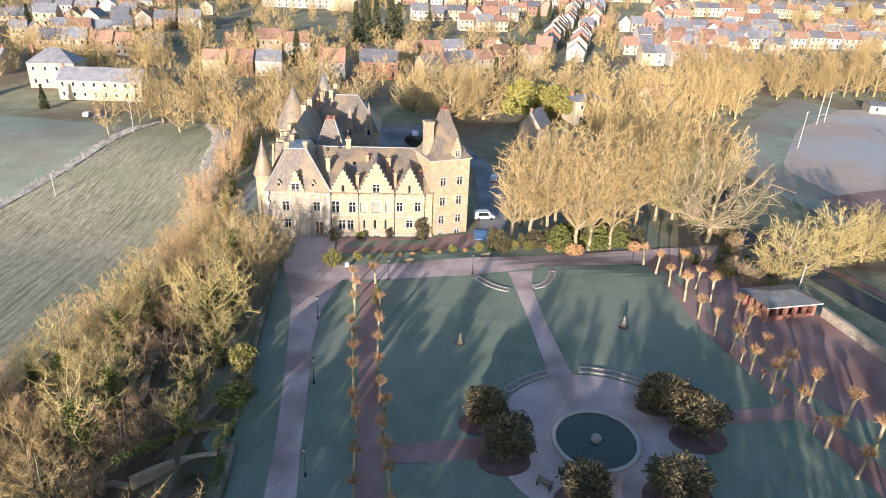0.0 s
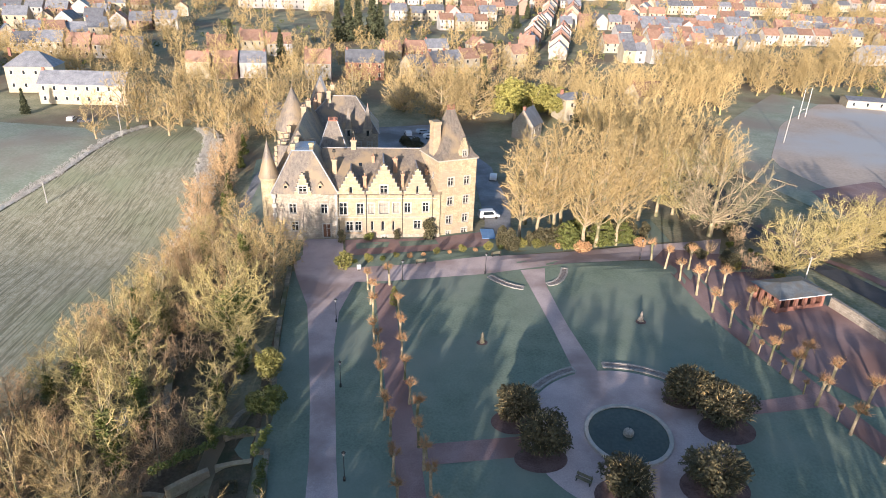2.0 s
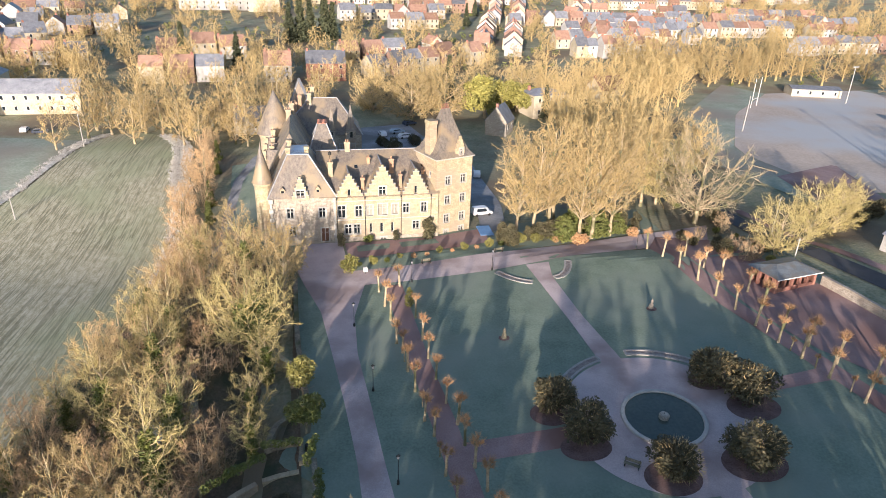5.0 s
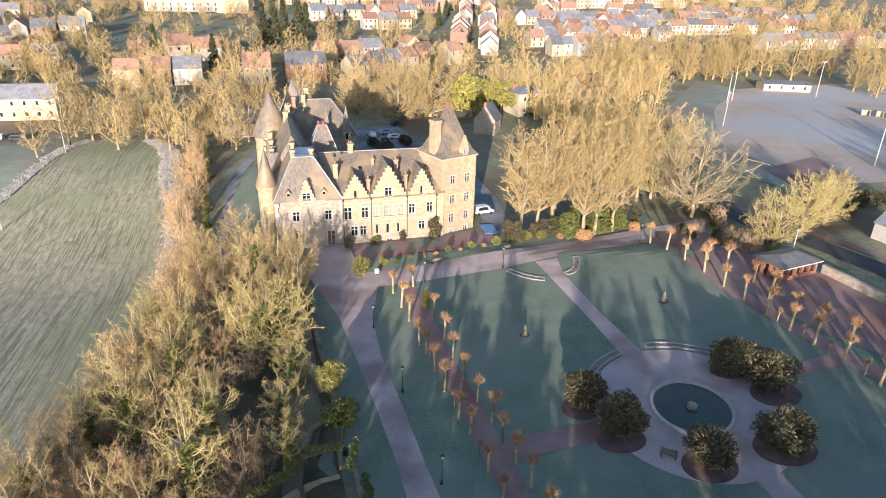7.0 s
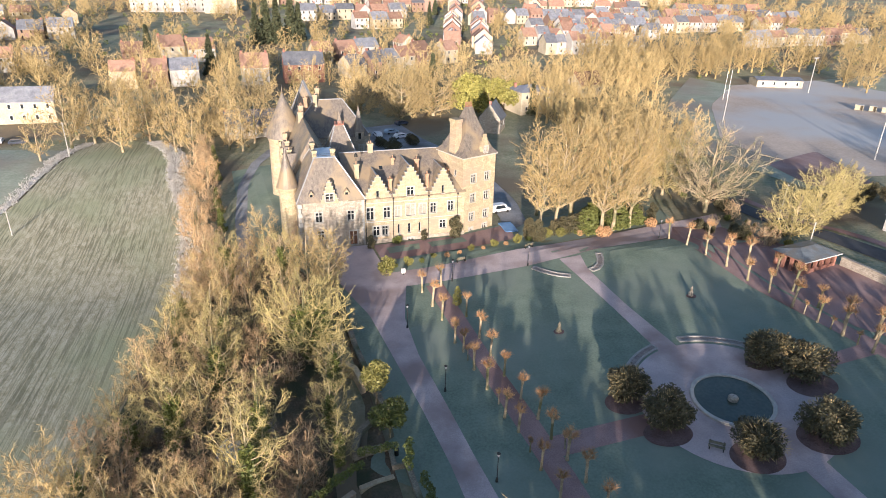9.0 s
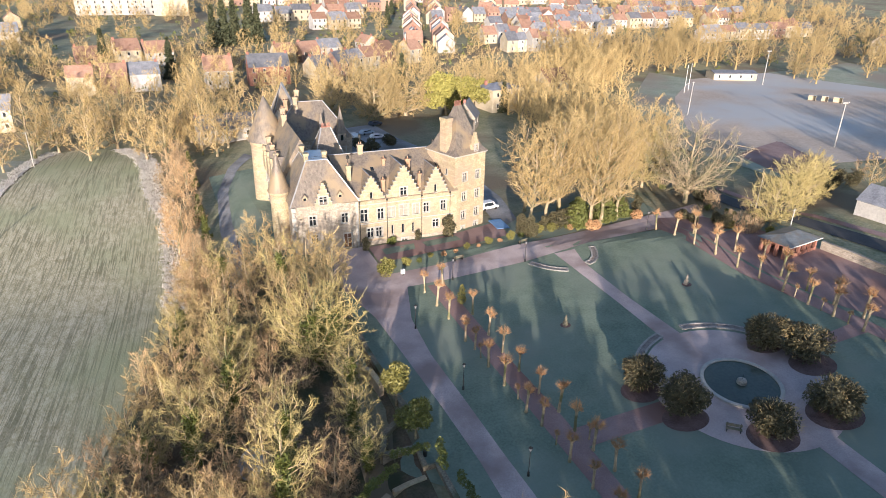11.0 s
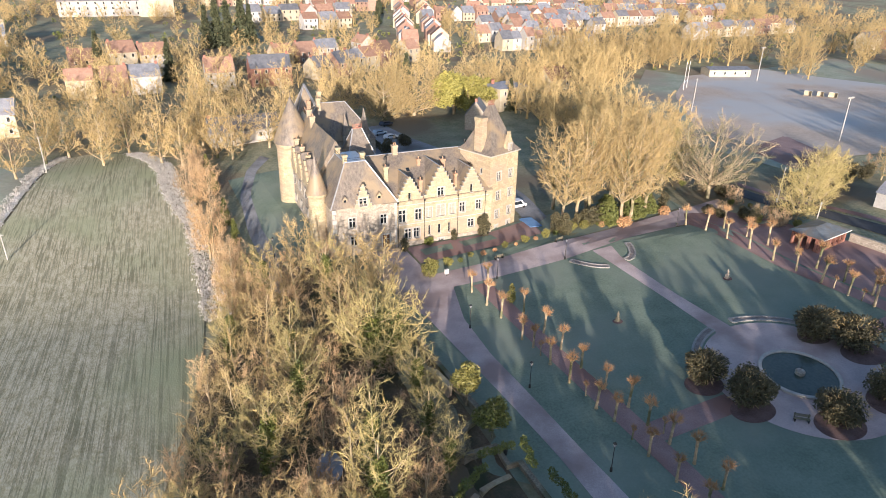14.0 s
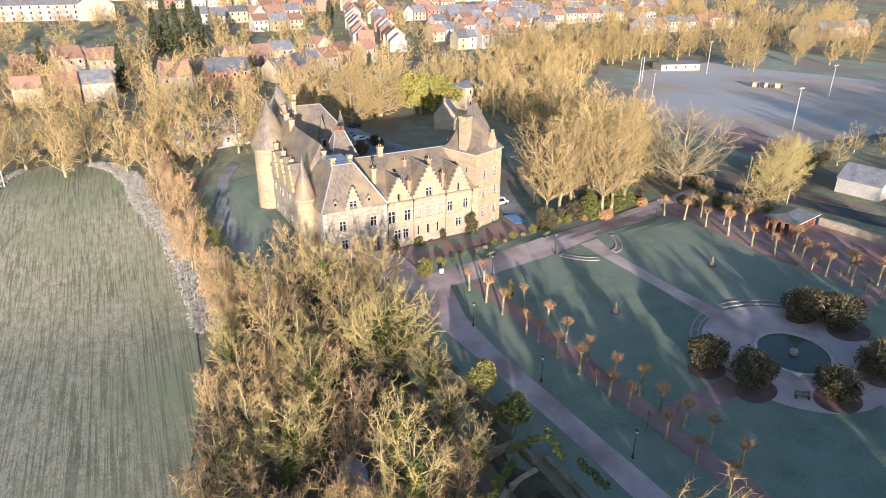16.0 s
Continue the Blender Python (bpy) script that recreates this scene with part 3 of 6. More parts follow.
def small_dormer(u, y, z, w=0.8, h=1.0, turn=0):
    d = part("dormer", prism(bmesh.new(), [(-w / 2, 0), (w / 2, 0), (w / 2, h), (0, h + w * 0.7), (-w / 2, h)], 0, 1.3), STONE, CASTLE)
    d.matrix_basis = pose(u, y, z, 0, 0, turn)
    part("pane", cube(-w * 0.3, w * 0.3, -0.02, -0.004, 0.15, h - 0.05), GLASS, d)
    part("dormer_roof", prism(bmesh.new(), [(-w / 2 - 0.15, h - 0.1), (0, h + w * 0.75), (w / 2 + 0.15, h - 0.1), (w / 2 + 0.15, h), (0, h + w * 0.9), (-w / 2 - 0.15, h)], -0.15, 1.3), SLATE, d)


for u in (-9.3, -3.1):
    small_dormer(u, 0.5, 9.6)
for u, y, z in ((-7.4, 2.6, 13.6), (-5.4, 2.6, 13.6)):
    small_dormer(u, y, z, 0.4, 0.3)

# slim corner turret
TX, TY = -12.9, 5.8
part("turret_wall", rings(bmesh.new(), [(TX, TY, -5, 1.6), (TX, TY, 9.9, 1.6), (TX, TY, 10.3, 1.8), (TX, TY, 10.7, 1.8)], 24), STONE, CASTLE, "round sunlit stone turret")
part("turret_roof", rings(bmesh.new(), [(TX, TY, 10.7, 2.0), (TX, TY, 11.3, 1.75), (TX, TY, 14.5, 0.85), (TX, TY, 17.6, 0.06), (TX, TY, 18.4, 0.02)], 24), SLATE, CASTLE, "tall slate cone")

# square tower turned out of the front
TM = pose(18.6, 0.3, 0, 0, 0, 20.0)     # its front corner, x along the front, y back
TS = 7.9
tower = [(2.6, 11.1, 1.15, 1.6), (6.0, 11.1, 1.15, 1.6), (2.6, 7.25, 1.15, 1.6), (6.0, 7.25, 1.15, 1.6), (2.5, 3.5, 1.15, 1.6), (6.0, 3.5, 1.15, 1.6), (2.4, 0.7, 0.9, 0.9), (5.9, 0.8, 1.1, 1.1)]
wall_with(CASTLE, 0, TS, 0.3, 15.3, tower, STONE, TM, 0.7, "wall", "sunlit cream stone tower front")
plinth = part("plinth", cube(-0.1, TS + 0.1, -0.1, TS, -2.0, 0.297), GREYSTONE, CASTLE)
plinth.matrix_basis = TM
for a in ((0, 0.65, 0.7, TS, 0.3, 15.3), (TS - 0.65, TS, 0.7, TS, 0.3, 15.3), (0.65, TS - 0.65, TS - 0.65, TS, 0.3, 15.3)):
    part("wall", cube(*a), STONE, CASTLE).matrix_basis = TM
for y, z in ((2.2, 12.2), (4.5, 8.3), (2.0, 4.4)):
    window_parts(CASTLE, "window", TM @ pose(-0.3, y, z, 0, 0, -90), 0.5, 1.1, False)
part("cornice", cube(-0.28, TS + 0.28, -0.28, TS + 0.28, 15.25, 15.5), RIM, CASTLE).matrix_basis = TM
bm = bmesh.new()
mid = TS / 2
last = None
for z, r, ry in ((15.5, mid + 0.35, mid + 0.35), (16.4, mid - 0.55, mid - 0.55), (19.0, mid * 0.58, mid * 0.56), (22.0, mid * 0.32, mid * 0.24), (23.8, mid * 0.21, 0.14)):
    ring = [bm.verts.new((mid + sx * r, mid + sy * ry, z)) for sx, sy in ((-1, -1), (1, -1), (1, 1), (-1, 1))]
    if last:
        for i in range(4):
            bm.faces.new((last[i], last[(i + 1) % 4], ring[(i + 1) % 4], ring[i]))
    else:
        bm.faces.new(ring[::-1])
    last = ring
bm.faces.new(last)
part("roof", bm, SLATE, CASTLE, "tall flared slate pavilion roof").matrix_basis = TM
crest = bmesh.new()
box(crest, mid - 0.8, mid + 0.8, mid - 0.1, mid + 0.1, 23.75, 23.95)
for i in range(7):
    x = mid - 0.75 + i * 0.25
    box(crest, x - 0.04, x + 0.04, mid - 0.03, mid + 0.03, 23.95, 24.75)
part("roof_crest", crest, BRICK, CASTLE, "rusty red ridge cresting").matrix_basis = TM
bm = bmesh.new()
box(bm, -0.1, 1.3, 2.4, 4.2, 15.5, 21.5), box(bm, -0.22, 1.42, 2.28, 4.32, 21.5, 22.1)
part("chimney", bm, STONE, CASTLE, "broad sunlit stone chimney stack").matrix_basis = TM
sd = bmesh.new()
for i, (w, z) in enumerate(((1.0, 15.5), (0.78, 17.2), (0.5, 17.9), (0.25, 18.6))):
    box(sd, 5.2 - w, 5.2 + w, 0.15, 0.6, z, z + (1.7 if i == 0 else 0.7))
part("dormer", sd, STONE, CASTLE, "stepped stone dormer").matrix_basis = TM
part("dormer_roof", prism(bmesh.new(), [(4.3, 16.8), (6.1, 16.8), (5.2, 18.6)], 0.6, 2.6), SLATE, CASTLE).matrix_basis = TM
window_parts(CASTLE, "window", TM @ pose(5.2, -0.16, 16.4), 0.8, 1.1)

# west side: wing running back to the great round tower
gable_roof(CASTLE, -12.2, -3.2, 11, 38, 10.0, 18.3, "y", 0.3)
part("wall", cube(-12.2, -3.2, 11, 38, -4, 10.0), GREYSTONE, CASTLE)
for k, y in enumerate((15.5, 20.5, 25.5)):
    roof(CASTLE, [(-12.6, y - 1.9, 9.9), (-12.6, y + 1.9, 9.9), (-12.6, y, 14.0), (-9.9, y, 14.0), (-12.0, y - 1.9, 9.9), (-12.0, y + 1.9, 9.9)], [(0, 2, 3, 4), (2, 1, 5, 3), (0, 1, 2)])
    for i in range(5):
        w = 1.9 * (1 - i / 5) + 0.15
        part("gable_step", cube(-12.9, -12.45, y - w, y + w, 9.2 + i * 0.95, 9.2 + (i + 1) * 0.95 - 0.003), STONE, CASTLE)
    chimney(CASTLE, -11.4, y + 2.5, 10.5, 14.2 + 0.4 * k, 0.8, 0.7, STONE, 1)
RX, RY = -11.0, 33.5
part("tower_wall", rings(bmesh.new(), [(RX, RY, -6, 3.75), (RX, RY, 12.0, 3.5), (RX, RY, 12.4, 3.7), (RX, RY, 13.1, 3.7)], 36), STONE, CASTLE, "great round sunlit stone tower")
part("tower_roof", rings(bmesh.new(), [(RX, RY, 13.1, 4.1), (RX, RY, 14.2, 3.75), (RX, RY, 15.0, 3.45), (RX, RY, 18.5, 1.85), (RX, RY, 22.0, 0.25), (RX, RY, 22.3, 0.06), (RX, RY, 24.0, 0.03)], 36), SLATE, CASTLE, "slate cone with a lead finial")
for a in (-2.4, -1.6, -0.8):
    window_parts(CASTLE, "window", pose(RX + 3.52 * math.cos(a), RY + 3.52 * math.sin(a), 7.5, 0, 0, math.degrees(a) + 90), 0.5, 1.2, False)

# back block, stair pavilion and pyramid roof
hip(CASTLE, -11, 8, 36, 48, 11.5, -3.2, 2.9, 42.0, 42.2, 18.9, 0.3)
part("wall", cube(-11, 8, 36, 48, -1, 11.5), GREYSTONE, CASTLE)
for i in range(5):
    window_parts(CASTLE, "window", pose(-4.0 + i * 2.5, 35.72, 8.6), 1.0, 1.6)
    window_parts(CASTLE, "window", pose(-4.0 + i * 2.5, 35.72, 4.9), 1.0, 1.6)
hip(CASTLE, -4.2, 1.4, 15.5, 21, 12.6, -2.3, -0.5, 18.1, 18.4, 18.4, 0.3, "stair pavilion roof")
part("wall", cube(-4.2, 1.4, 15.5, 21, -1, 12.6), STONE, CASTLE)
crest = bmesh.new()
box(crest, -2.3, -0.5, 18.15, 18.35, 18.4, 18.55)
for i in range(8):
    box(crest, -2.26 + i * 0.24, -2.18 + i * 0.24, 18.22, 18.28, 18.55, 19.3)
part("roof_crest", crest, BRICK, CASTLE, "rusty red ridge cresting")
hip(CASTLE, -9.6, -1.4, 41, 49, 12, -5.55, -5.45, 45, 45.1, 22.6, 0.3, "steep slate pyramid")
for (x0, y0) in ((-9.9, 40.7), (-1.1, 40.7)):
    bm = bmesh.new()
    a, b = Vector((x0, y0, 12.05)), Vector((-5.5, 45, 22.7))
    side = Vector((0.42, 0.42, 0))
    v = [bm.verts.new(p) for p in (a - side, a + side, b + side * 0.6, b - side * 0.6, a - side + Vector((0, -0.1, 0.25)), a + side + Vector((0, -0.1, 0.25)), b + side * 0.6 + Vector((0, 0, 0.2)), b - side * 0.6 + Vector((0, 0, 0.2)))]
    for f in ((3, 2, 1, 0), (4, 5, 6, 7), (0, 1, 5, 4), (1, 2, 6, 5), (2, 3, 7, 6), (3, 0, 4, 7)):
        bm.faces.new([v[i] for i in f])
    part("hip_flashing", bm, LEAD, CASTLE)
chimney(CASTLE, -3.4, 41.2, 14, 20.2, 0.9, 0.8, STONE, 1)
chimney(CASTLE, -7.4, 33.0, 15, 19.6, 1.0, 0.8, STONE, 2)
chimney(CASTLE, -8.0, 27.5, 15, 19.4, 1.0, 0.8, STONE, 2)
chimney(CASTLE, -6.6, 40.4, 13, 18.3, 0.7, 0.7, OCHREBRICK, 1)
chimney(CASTLE, -2.6, 43.5, 16, 21.3, 0.9, 0.9, STONE, 1)
# pointed dormers, brick stack and roof line of the back block
for u, w, top in ((1.2, 0.8, 17.6), (5.6, 1.0, 18.4)):
    d = part("dormer", cube(u - w, u + w, 35.4, 37.2, 10.6, 12.6), GREYSTONE, CASTLE)
    V, F = [], []
    tube(V, F, [Vector((u, 36.4, 12.6)), Vector((u, 36.4, 13.4)), Vector((u, 36.6, top))], [w * 1.65, w * 1.25, 0.05], 4)
    piece("dormer_roof", mesh_of("dormer_roof", V, F, SLATE), d)
    part("pane", cube(u - 0.3, u + 0.3, 35.36, 35.39, 11.0, 12.3), GLASS, d)
part("ridge_cap", cube(-3.2, 2.9, 41.95, 42.25, 18.86, 19.02), LEAD, CASTLE)
chimney(CASTLE, -5.6, 40.9, 12.5, 19.8, 0.8, 0.7, OCHREBRICK, 1)
# cowls and small stacks on the roofs
for x, y, z0, z1 in ((6.6, 6.3, 12.6, 14.7), (16.6, 4.0, 10.6, 12.6)):
    chimney(CASTLE, x, y, z0, z1, 0.55, 0.55, OCHREBRICK, 1)
for x, y, z in ((2.9, 9.0, 17.45), (-0.6, 4.2, 15.05), (17.4, 9.0, 15.5)):
    cowl = part("chimney_cowl", rings(bmesh.new(), [(x, y, z, 0.05), (x, y, z + 0.8, 0.05), (x, y, z + 0.85, 0.32), (x, y, z + 1.3, 0.26), (x, y, z + 1.5, 0.05)], 10), DARKMETAL, CASTLE, "dark metal cowl on a stalk")
for x, y in ((-8.0, 4.2), (-4.7, 4.6), (-7.8, 9.4)):
    chimney(CASTLE, x, y, 15.0, 17.5, 0.75, 0.7, STONE, 0)
# skylights on the main roof
for x in (4.2, 16.9):
    y = 5.6
    z = E1 + (y + 0.1) * (RIDGE - E1) / 9.1
    part("skylight", cube(-0.3, 0.3, -0.4, 0.4, 0.0, 0.08), GLASS, CASTLE).matrix_basis = pose(x, y, z, 34.7)
# tall windows and buttress steps of the west wing
for y in (13.0, 18.0, 23.0, 28.0):
    for z in (2.5, 6.6):
        window_parts(CASTLE, "window", pose(-12.48, y, z, 0, 0, -90), 1.0, 1.7)
# ---------------------------------------------------------------- plants
def twig(V, F, p, d, length, width, rng):
    side = d.cross(Vector((rng.gauss(0, 1), rng.gauss(0, 1), rng.gauss(0, 1)))).normalized() * width
    n = len(V)
    V += [p - side, p + side, p + d * length]
    F.append((n, n + 1, n + 2))


def leaf(V, F, p, size, rng):
    a = Vector((rng.gauss(0, 1), rng.gauss(0, 1), rng.gauss(0, 0.7))).normalized()
    b = a.cross(Vector((rng.gauss(0, 1), rng.gauss(0, 1), rng.gauss(0, 1)))).normalized()
    n = len(V)
    V += [p - a * size, p - b * size * 0.5, p + a * size, p + b * size * 0.5]
    F.append((n, n + 1, n + 2, n + 3))


def rand_dir(rng, up=0.0):
    return Vector((rng.gauss(0, 1), rng.gauss(0, 1), rng.gauss(up, 1))).normalized()


def bare_tree(h, spread, seed, limbs=12, subs=7, twigs=26, trunk_r=0.28, low=0.28, twig_len=1.1, width=0.03, stems=1, lift=0.7, ivy=0):
    """Trunk with limbs that fill a rounded crown, branches, fine twigs, and ivy leaves up the trunk: three lists of verts and faces."""
    rng = random.Random(seed)
    TV, TF, CV, CF, IV, IF = [], [], [], [], [], []
    for s in range(stems):
        off = Vector((rng.uniform(-0.7, 0.7), rng.uniform(-0.7, 0.7), 0)) * (stems > 1)
        lean = Vector((rng.gauss(0, 0.04), rng.gauss(0, 0.04), 0)) + (off * 0.2 if stems > 1 else Vector((0, 0, 0)))
        pts = [off + Vector((0, 0, -0.3))]
        for k in range(1, 7):
            z = h * 0.88 * k / 6
            pts.append(off + lean * z + Vector((rng.gauss(0, 0.014), rng.gauss(0, 0.014), 0)) * h * 0.6 + Vector((0, 0, z)))
        radii = [trunk_r * (1.3 if k == 0 else 1.0) * (1 - 0.88 * (k / 6)) + 0.02 for k in range(7)]
        tube(TV, TF, pts, radii, 6)

        def on_trunk(f):
            g = min(0.999, max(0.0, f)) * 6
            i = min(5, int(g))
            return pts[i].lerp(pts[i + 1], g - i)
        mid, half = h * (1 + low) / 2, h * (1 - low) / 2
        for k in range(limbs):
            u = -0.8 + 1.75 * (k + rng.uniform(0.2, 0.8)) / limbs
            az = k * 2.39996 + rng.uniform(-0.5, 0.5) + s
            q = math.sqrt(max(0.05, 1 - min(1, abs(u)) ** 2.6)) * spread * rng.uniform(0.72, 1.0)
            end = Vector((q * math.cos(az), q * math.sin(az), mid + u * half)) + on_trunk(0.7) * 0.6
            end.z = mid + u * half * rng.uniform(0.92, 1.04)
            z0 = max(h * low * 0.75, end.z - q * lift * rng.uniform(0.8, 1.5) - 0.12 * h)
            root = on_trunk(z0 / (h * 0.88))
            bow = root.lerp(end, 0.5) + Vector((q * 0.10 * math.cos(az), q * 0.10 * math.sin(az), -0.05 * q)) + rand_dir(rng) * 0.055 * spread
            lp = [root, root.lerp(bow, 0.55) + rand_dir(rng) * 0.03 * spread, bow, bow.lerp(end, 0.5) + rand_dir(rng) * 0.035 * spread, end]
            ln = (end - root).length
            r0 = trunk_r * 0.46 * (1 - 0.55 * z0 / h)
            tube(TV, TF, lp, [r0, r0 * 0.8, r0 * 0.58, r0 * 0.36, 0.016], 4)
            for m in range(subs):
                g = 0.22 + 0.78 * (m + rng.random()) / subs
                i = min(3, int(g * 4))
                b = lp[i].lerp(lp[i + 1], g * 4 - i)
                out = (lp[i + 1] - lp[i]).normalized()
                e = (out * 0.45 + Vector((math.cos(az), math.sin(az), 0.2)) * 0.2 + rand_dir(rng, 0.35) * 0.95).normalized()
                sl = (0.16 * spread + 0.17 * ln) * rng.uniform(0.7, 1.25)
                c1 = b + e * sl * 0.5 + rand_dir(rng) * 0.08 * sl
                c2 = b + e * sl + Vector((0, 0, 0.12 * sl)) + rand_dir(rng) * 0.1 * sl
                if width > 0.045:
                    twig(CV, CF, b, (c2 - b).normalized(), (c2 - b).length, 0.07, rng)
                else:
                    tube(CV, CF, [b, c1, c2], [r0 * 0.26 + 0.022, r0 * 0.16 + 0.018, 0.01], 3)
                for _ in range(twigs):
                    g2 = 0.1 + 0.9 * rng.random() ** 0.75
                    p = b.lerp(c1, g2 * 2) if g2 < 0.5 else c1.lerp(c2, g2 * 2 - 1)
                    d = (e * 0.45 + rand_dir(rng, 0.3) * 0.9).normalized()
                    t = twig_len * rng.uniform(0.45, 1.1)
                    w = width * rng.uniform(0.7, 1.2)
                    twig(CV, CF, p, d, t, w, rng)
                    if rng.random() < 0.45:
                        twig(CV, CF, p + d * t * 0.45, (d * 0.7 + rand_dir(rng, 0.2) * 0.7).normalized(), t * 0.55, w * 0.75, rng)
        for _ in range(ivy):
            f = rng.random() ** 0.8 * 0.72
            q = on_trunk(f)
            leaf(IV, IF, q + rand_dir(rng) * rng.uniform(0.15, 0.35 + 1.1 * math.sin(math.pi * min(1, f + 0.15))), rng.uniform(0.14, 0.28), rng)
    return (TV, TF), (CV, CF), (IV, IF)


def leafy(blobs, n, size, seed, squash=0.9):
    """Leaves in the skins of several clumps (x, y, z, radius)."""
    rng = random.Random(seed)
    V, F = [], []
    total = sum(b[3] ** 2 for b in blobs)
    for x, y, z, r in blobs:
        for _ in range(int(n * r * r / total)):
            d = rand_dir(rng, 0.25)
            bumps = 1 + 0.22 * noise.noise(d * 2.3 + Vector((x, y, z)))
            leaf(V, F, Vector((x, y, z)) + Vector((d.x, d.y, d.z * squash)) * r * bumps * rng.uniform(0.62, 1.05), size * rng.uniform(0.6, 1.3), rng)
    return V, F


KINDS, LISTS = {}, {}


def kind_of(name, trunk, crown, crown_mat, ivy=None, bark=None, ivy_mat=None):
    LISTS[name] = [q for q in (trunk, crown) if q]
    KINDS[name] = (mesh_of("trunk", *trunk, bark or BARK) if trunk else None, mesh_of("crown", *crown, crown_mat), mesh_of("ivy", *ivy, ivy_mat or IVY) if ivy and ivy[0] else None)


for i in range(3):
    t, c, v = bare_tree(20 + i, 5.0, 10 + i, 30, 9, 18, 0.34, 0.27, 0.9, 0.026, lift=0.7)
    kind_of(f"tall{i}", t, c, TWIG)
    t, c, v = bare_tree(11 + i, 3.9, 20 + i, 19, 8, 15, 0.2, 0.2, 0.95, 0.019)
    kind_of(f"mid{i}", t, c, TWIG)
    t, c, v = bare_tree(9 + i, 2.9, 30 + i, 11, 7, 13, 0.13, 0.15, 0.85, 0.018, 2)
    kind_of(f"thin{i}", t, c, TWIGROSE)
    t, c, v = bare_tree(12 + i, 4.0, 40 + i, 19, 8, 14, 0.24, 0.24, 0.95, 0.02, ivy=2600)
    kind_of(f"ivied{i}", t, c, TWIGMOSS, v)
    t, c, v = bare_tree(4.2 + 0.5 * i, 1.9, 50 + i, 6, 5, 9, 0.07, 0.05, 0.85, 0.024, 3)
    kind_of(f"shrub{i}", t, c, TWIGRED)
    t, c, v = bare_tree(13 + i, 4.8, 60 + i, 16, 6, 10, 0.28, 0.14, 1.35, 0.05)
    kind_of(f"far{i}", t, c, TWIG)
    t, c, v = bare_tree(15 + i, 1.7, 70 + i, 24, 6, 7, 0.24, 0.03, 1.1, 0.13, lift=1.6)
    kind_of(f"shade{i}", t, c, TWIG)
t, c, v = bare_tree(18, 9.8, 83, 28, 12, 24, 0.44, 0.22, 1.3, 0.026, lift=0.75)
kind_of("wide", t, c, BARK)
for i in range(2):
    t, c, v = bare_tree(13 + i, 8.3, 90 + i, 34, 11, 16, 0.45, 0.08, 1.5, 0.032, lift=0.45)
    kind_of(f"round{i}", t, c, TWIG)
    t, c, v = bare_tree(11 + i, 5.8, 92 + i, 34, 9, 15, 0.24, 0.14, 1.0, 0.026, lift=0.6)
    kind_of(f"bushy{i}", t, c, TWIGMOSS)
    t, c, v = bare_tree(13 + i, 1.5, 95 + i, 9, 4, 9, 0.17, 0.5, 0.7, 0.018)
    kind_of(f"pole{i}", t, c, TWIG)
    t, c, v = bare_tree(10 + i, 4.4, 98 + i, 12, 4, 7, 0.2, 0.08, 1.8, 0.10)
    kind_of(f"garden{i}", t, c, TWIG)


def fir_lists(h, r, seed):
    rng = random.Random(seed)
    V, F, TV, TF = [], [], [], []
    tube(TV, TF, [Vector((0, 0, -0.3)), Vector((0, 0, h * 0.5)), Vector((0, 0, h))], [0.3, 0.18, 0.02], 6)
    for k in range(int(h * 12)):
        z = h * (0.06 + 0.94 * rng.random() ** 1.2)
        a, ln = rng.uniform(0, 6.28), r * (1.03 - z / h) * rng.uniform(0.65, 1.1)
        d = Vector((math.cos(a), math.sin(a), -0.25))
        for j in range(16):
            f = rng.random() ** 0.6
            leaf(V, F, Vector((0, 0, z)) + d * ln * f + rand_dir(rng) * 0.4, rng.uniform(0.4, 0.8), rng)
    return (TV, TF), (V, F)


for i in range(2):
    t, c = fir_lists(15 + 2 * i, 3.4, 120 + i)
    kind_of(f"fir{i}", t, c, FIR)


t, c = fir_lists(14, 4.2, 125)
kind_of("firgreen", t, c, YEW)
# a broad golden evergreen
t, c, v = bare_tree(12, 4.0, 99, 8, 4, 2, 0.4, 0.2, 0.6, 0.03)
r3 = random.Random(61)
kind_of("evergreen", t, leafy([(r3.gauss(0, 2.6), r3.gauss(0, 2.6), r3.uniform(2.5, 10.5), r3.uniform(1.4, 2.6)) for _ in range(26)], 6500, 0.38, 62), GOLDLEAF)


def plant(name, x, y, rot=None, scale=1.0, z=None, label="", category="tree", group="", tall=1.0):
    trunk, crown, ivy = KINDS[name]
    rng = random.Random(int(x * 137 + y * 911))
    rot = rng.uniform(0, 360) if rot is None else rot
    plain = "bush" if name.startswith(("shrub", "clump", "laurel")) else "fir_tree" if name.startswith("fir") else "tree"
    ob = base(plain, pose(x, y, ground_at(x, y) if z is None else z, 0, 0, rot) @ Matrix.Diagonal((scale, scale, scale * tall, 1)), label, category, group)
    if trunk:
        piece("trunk", trunk, ob)
    piece("crown", crown, ob)
    if ivy:
        piece("ivy", ivy, ob, None, "green ivy leaves")
    return ob


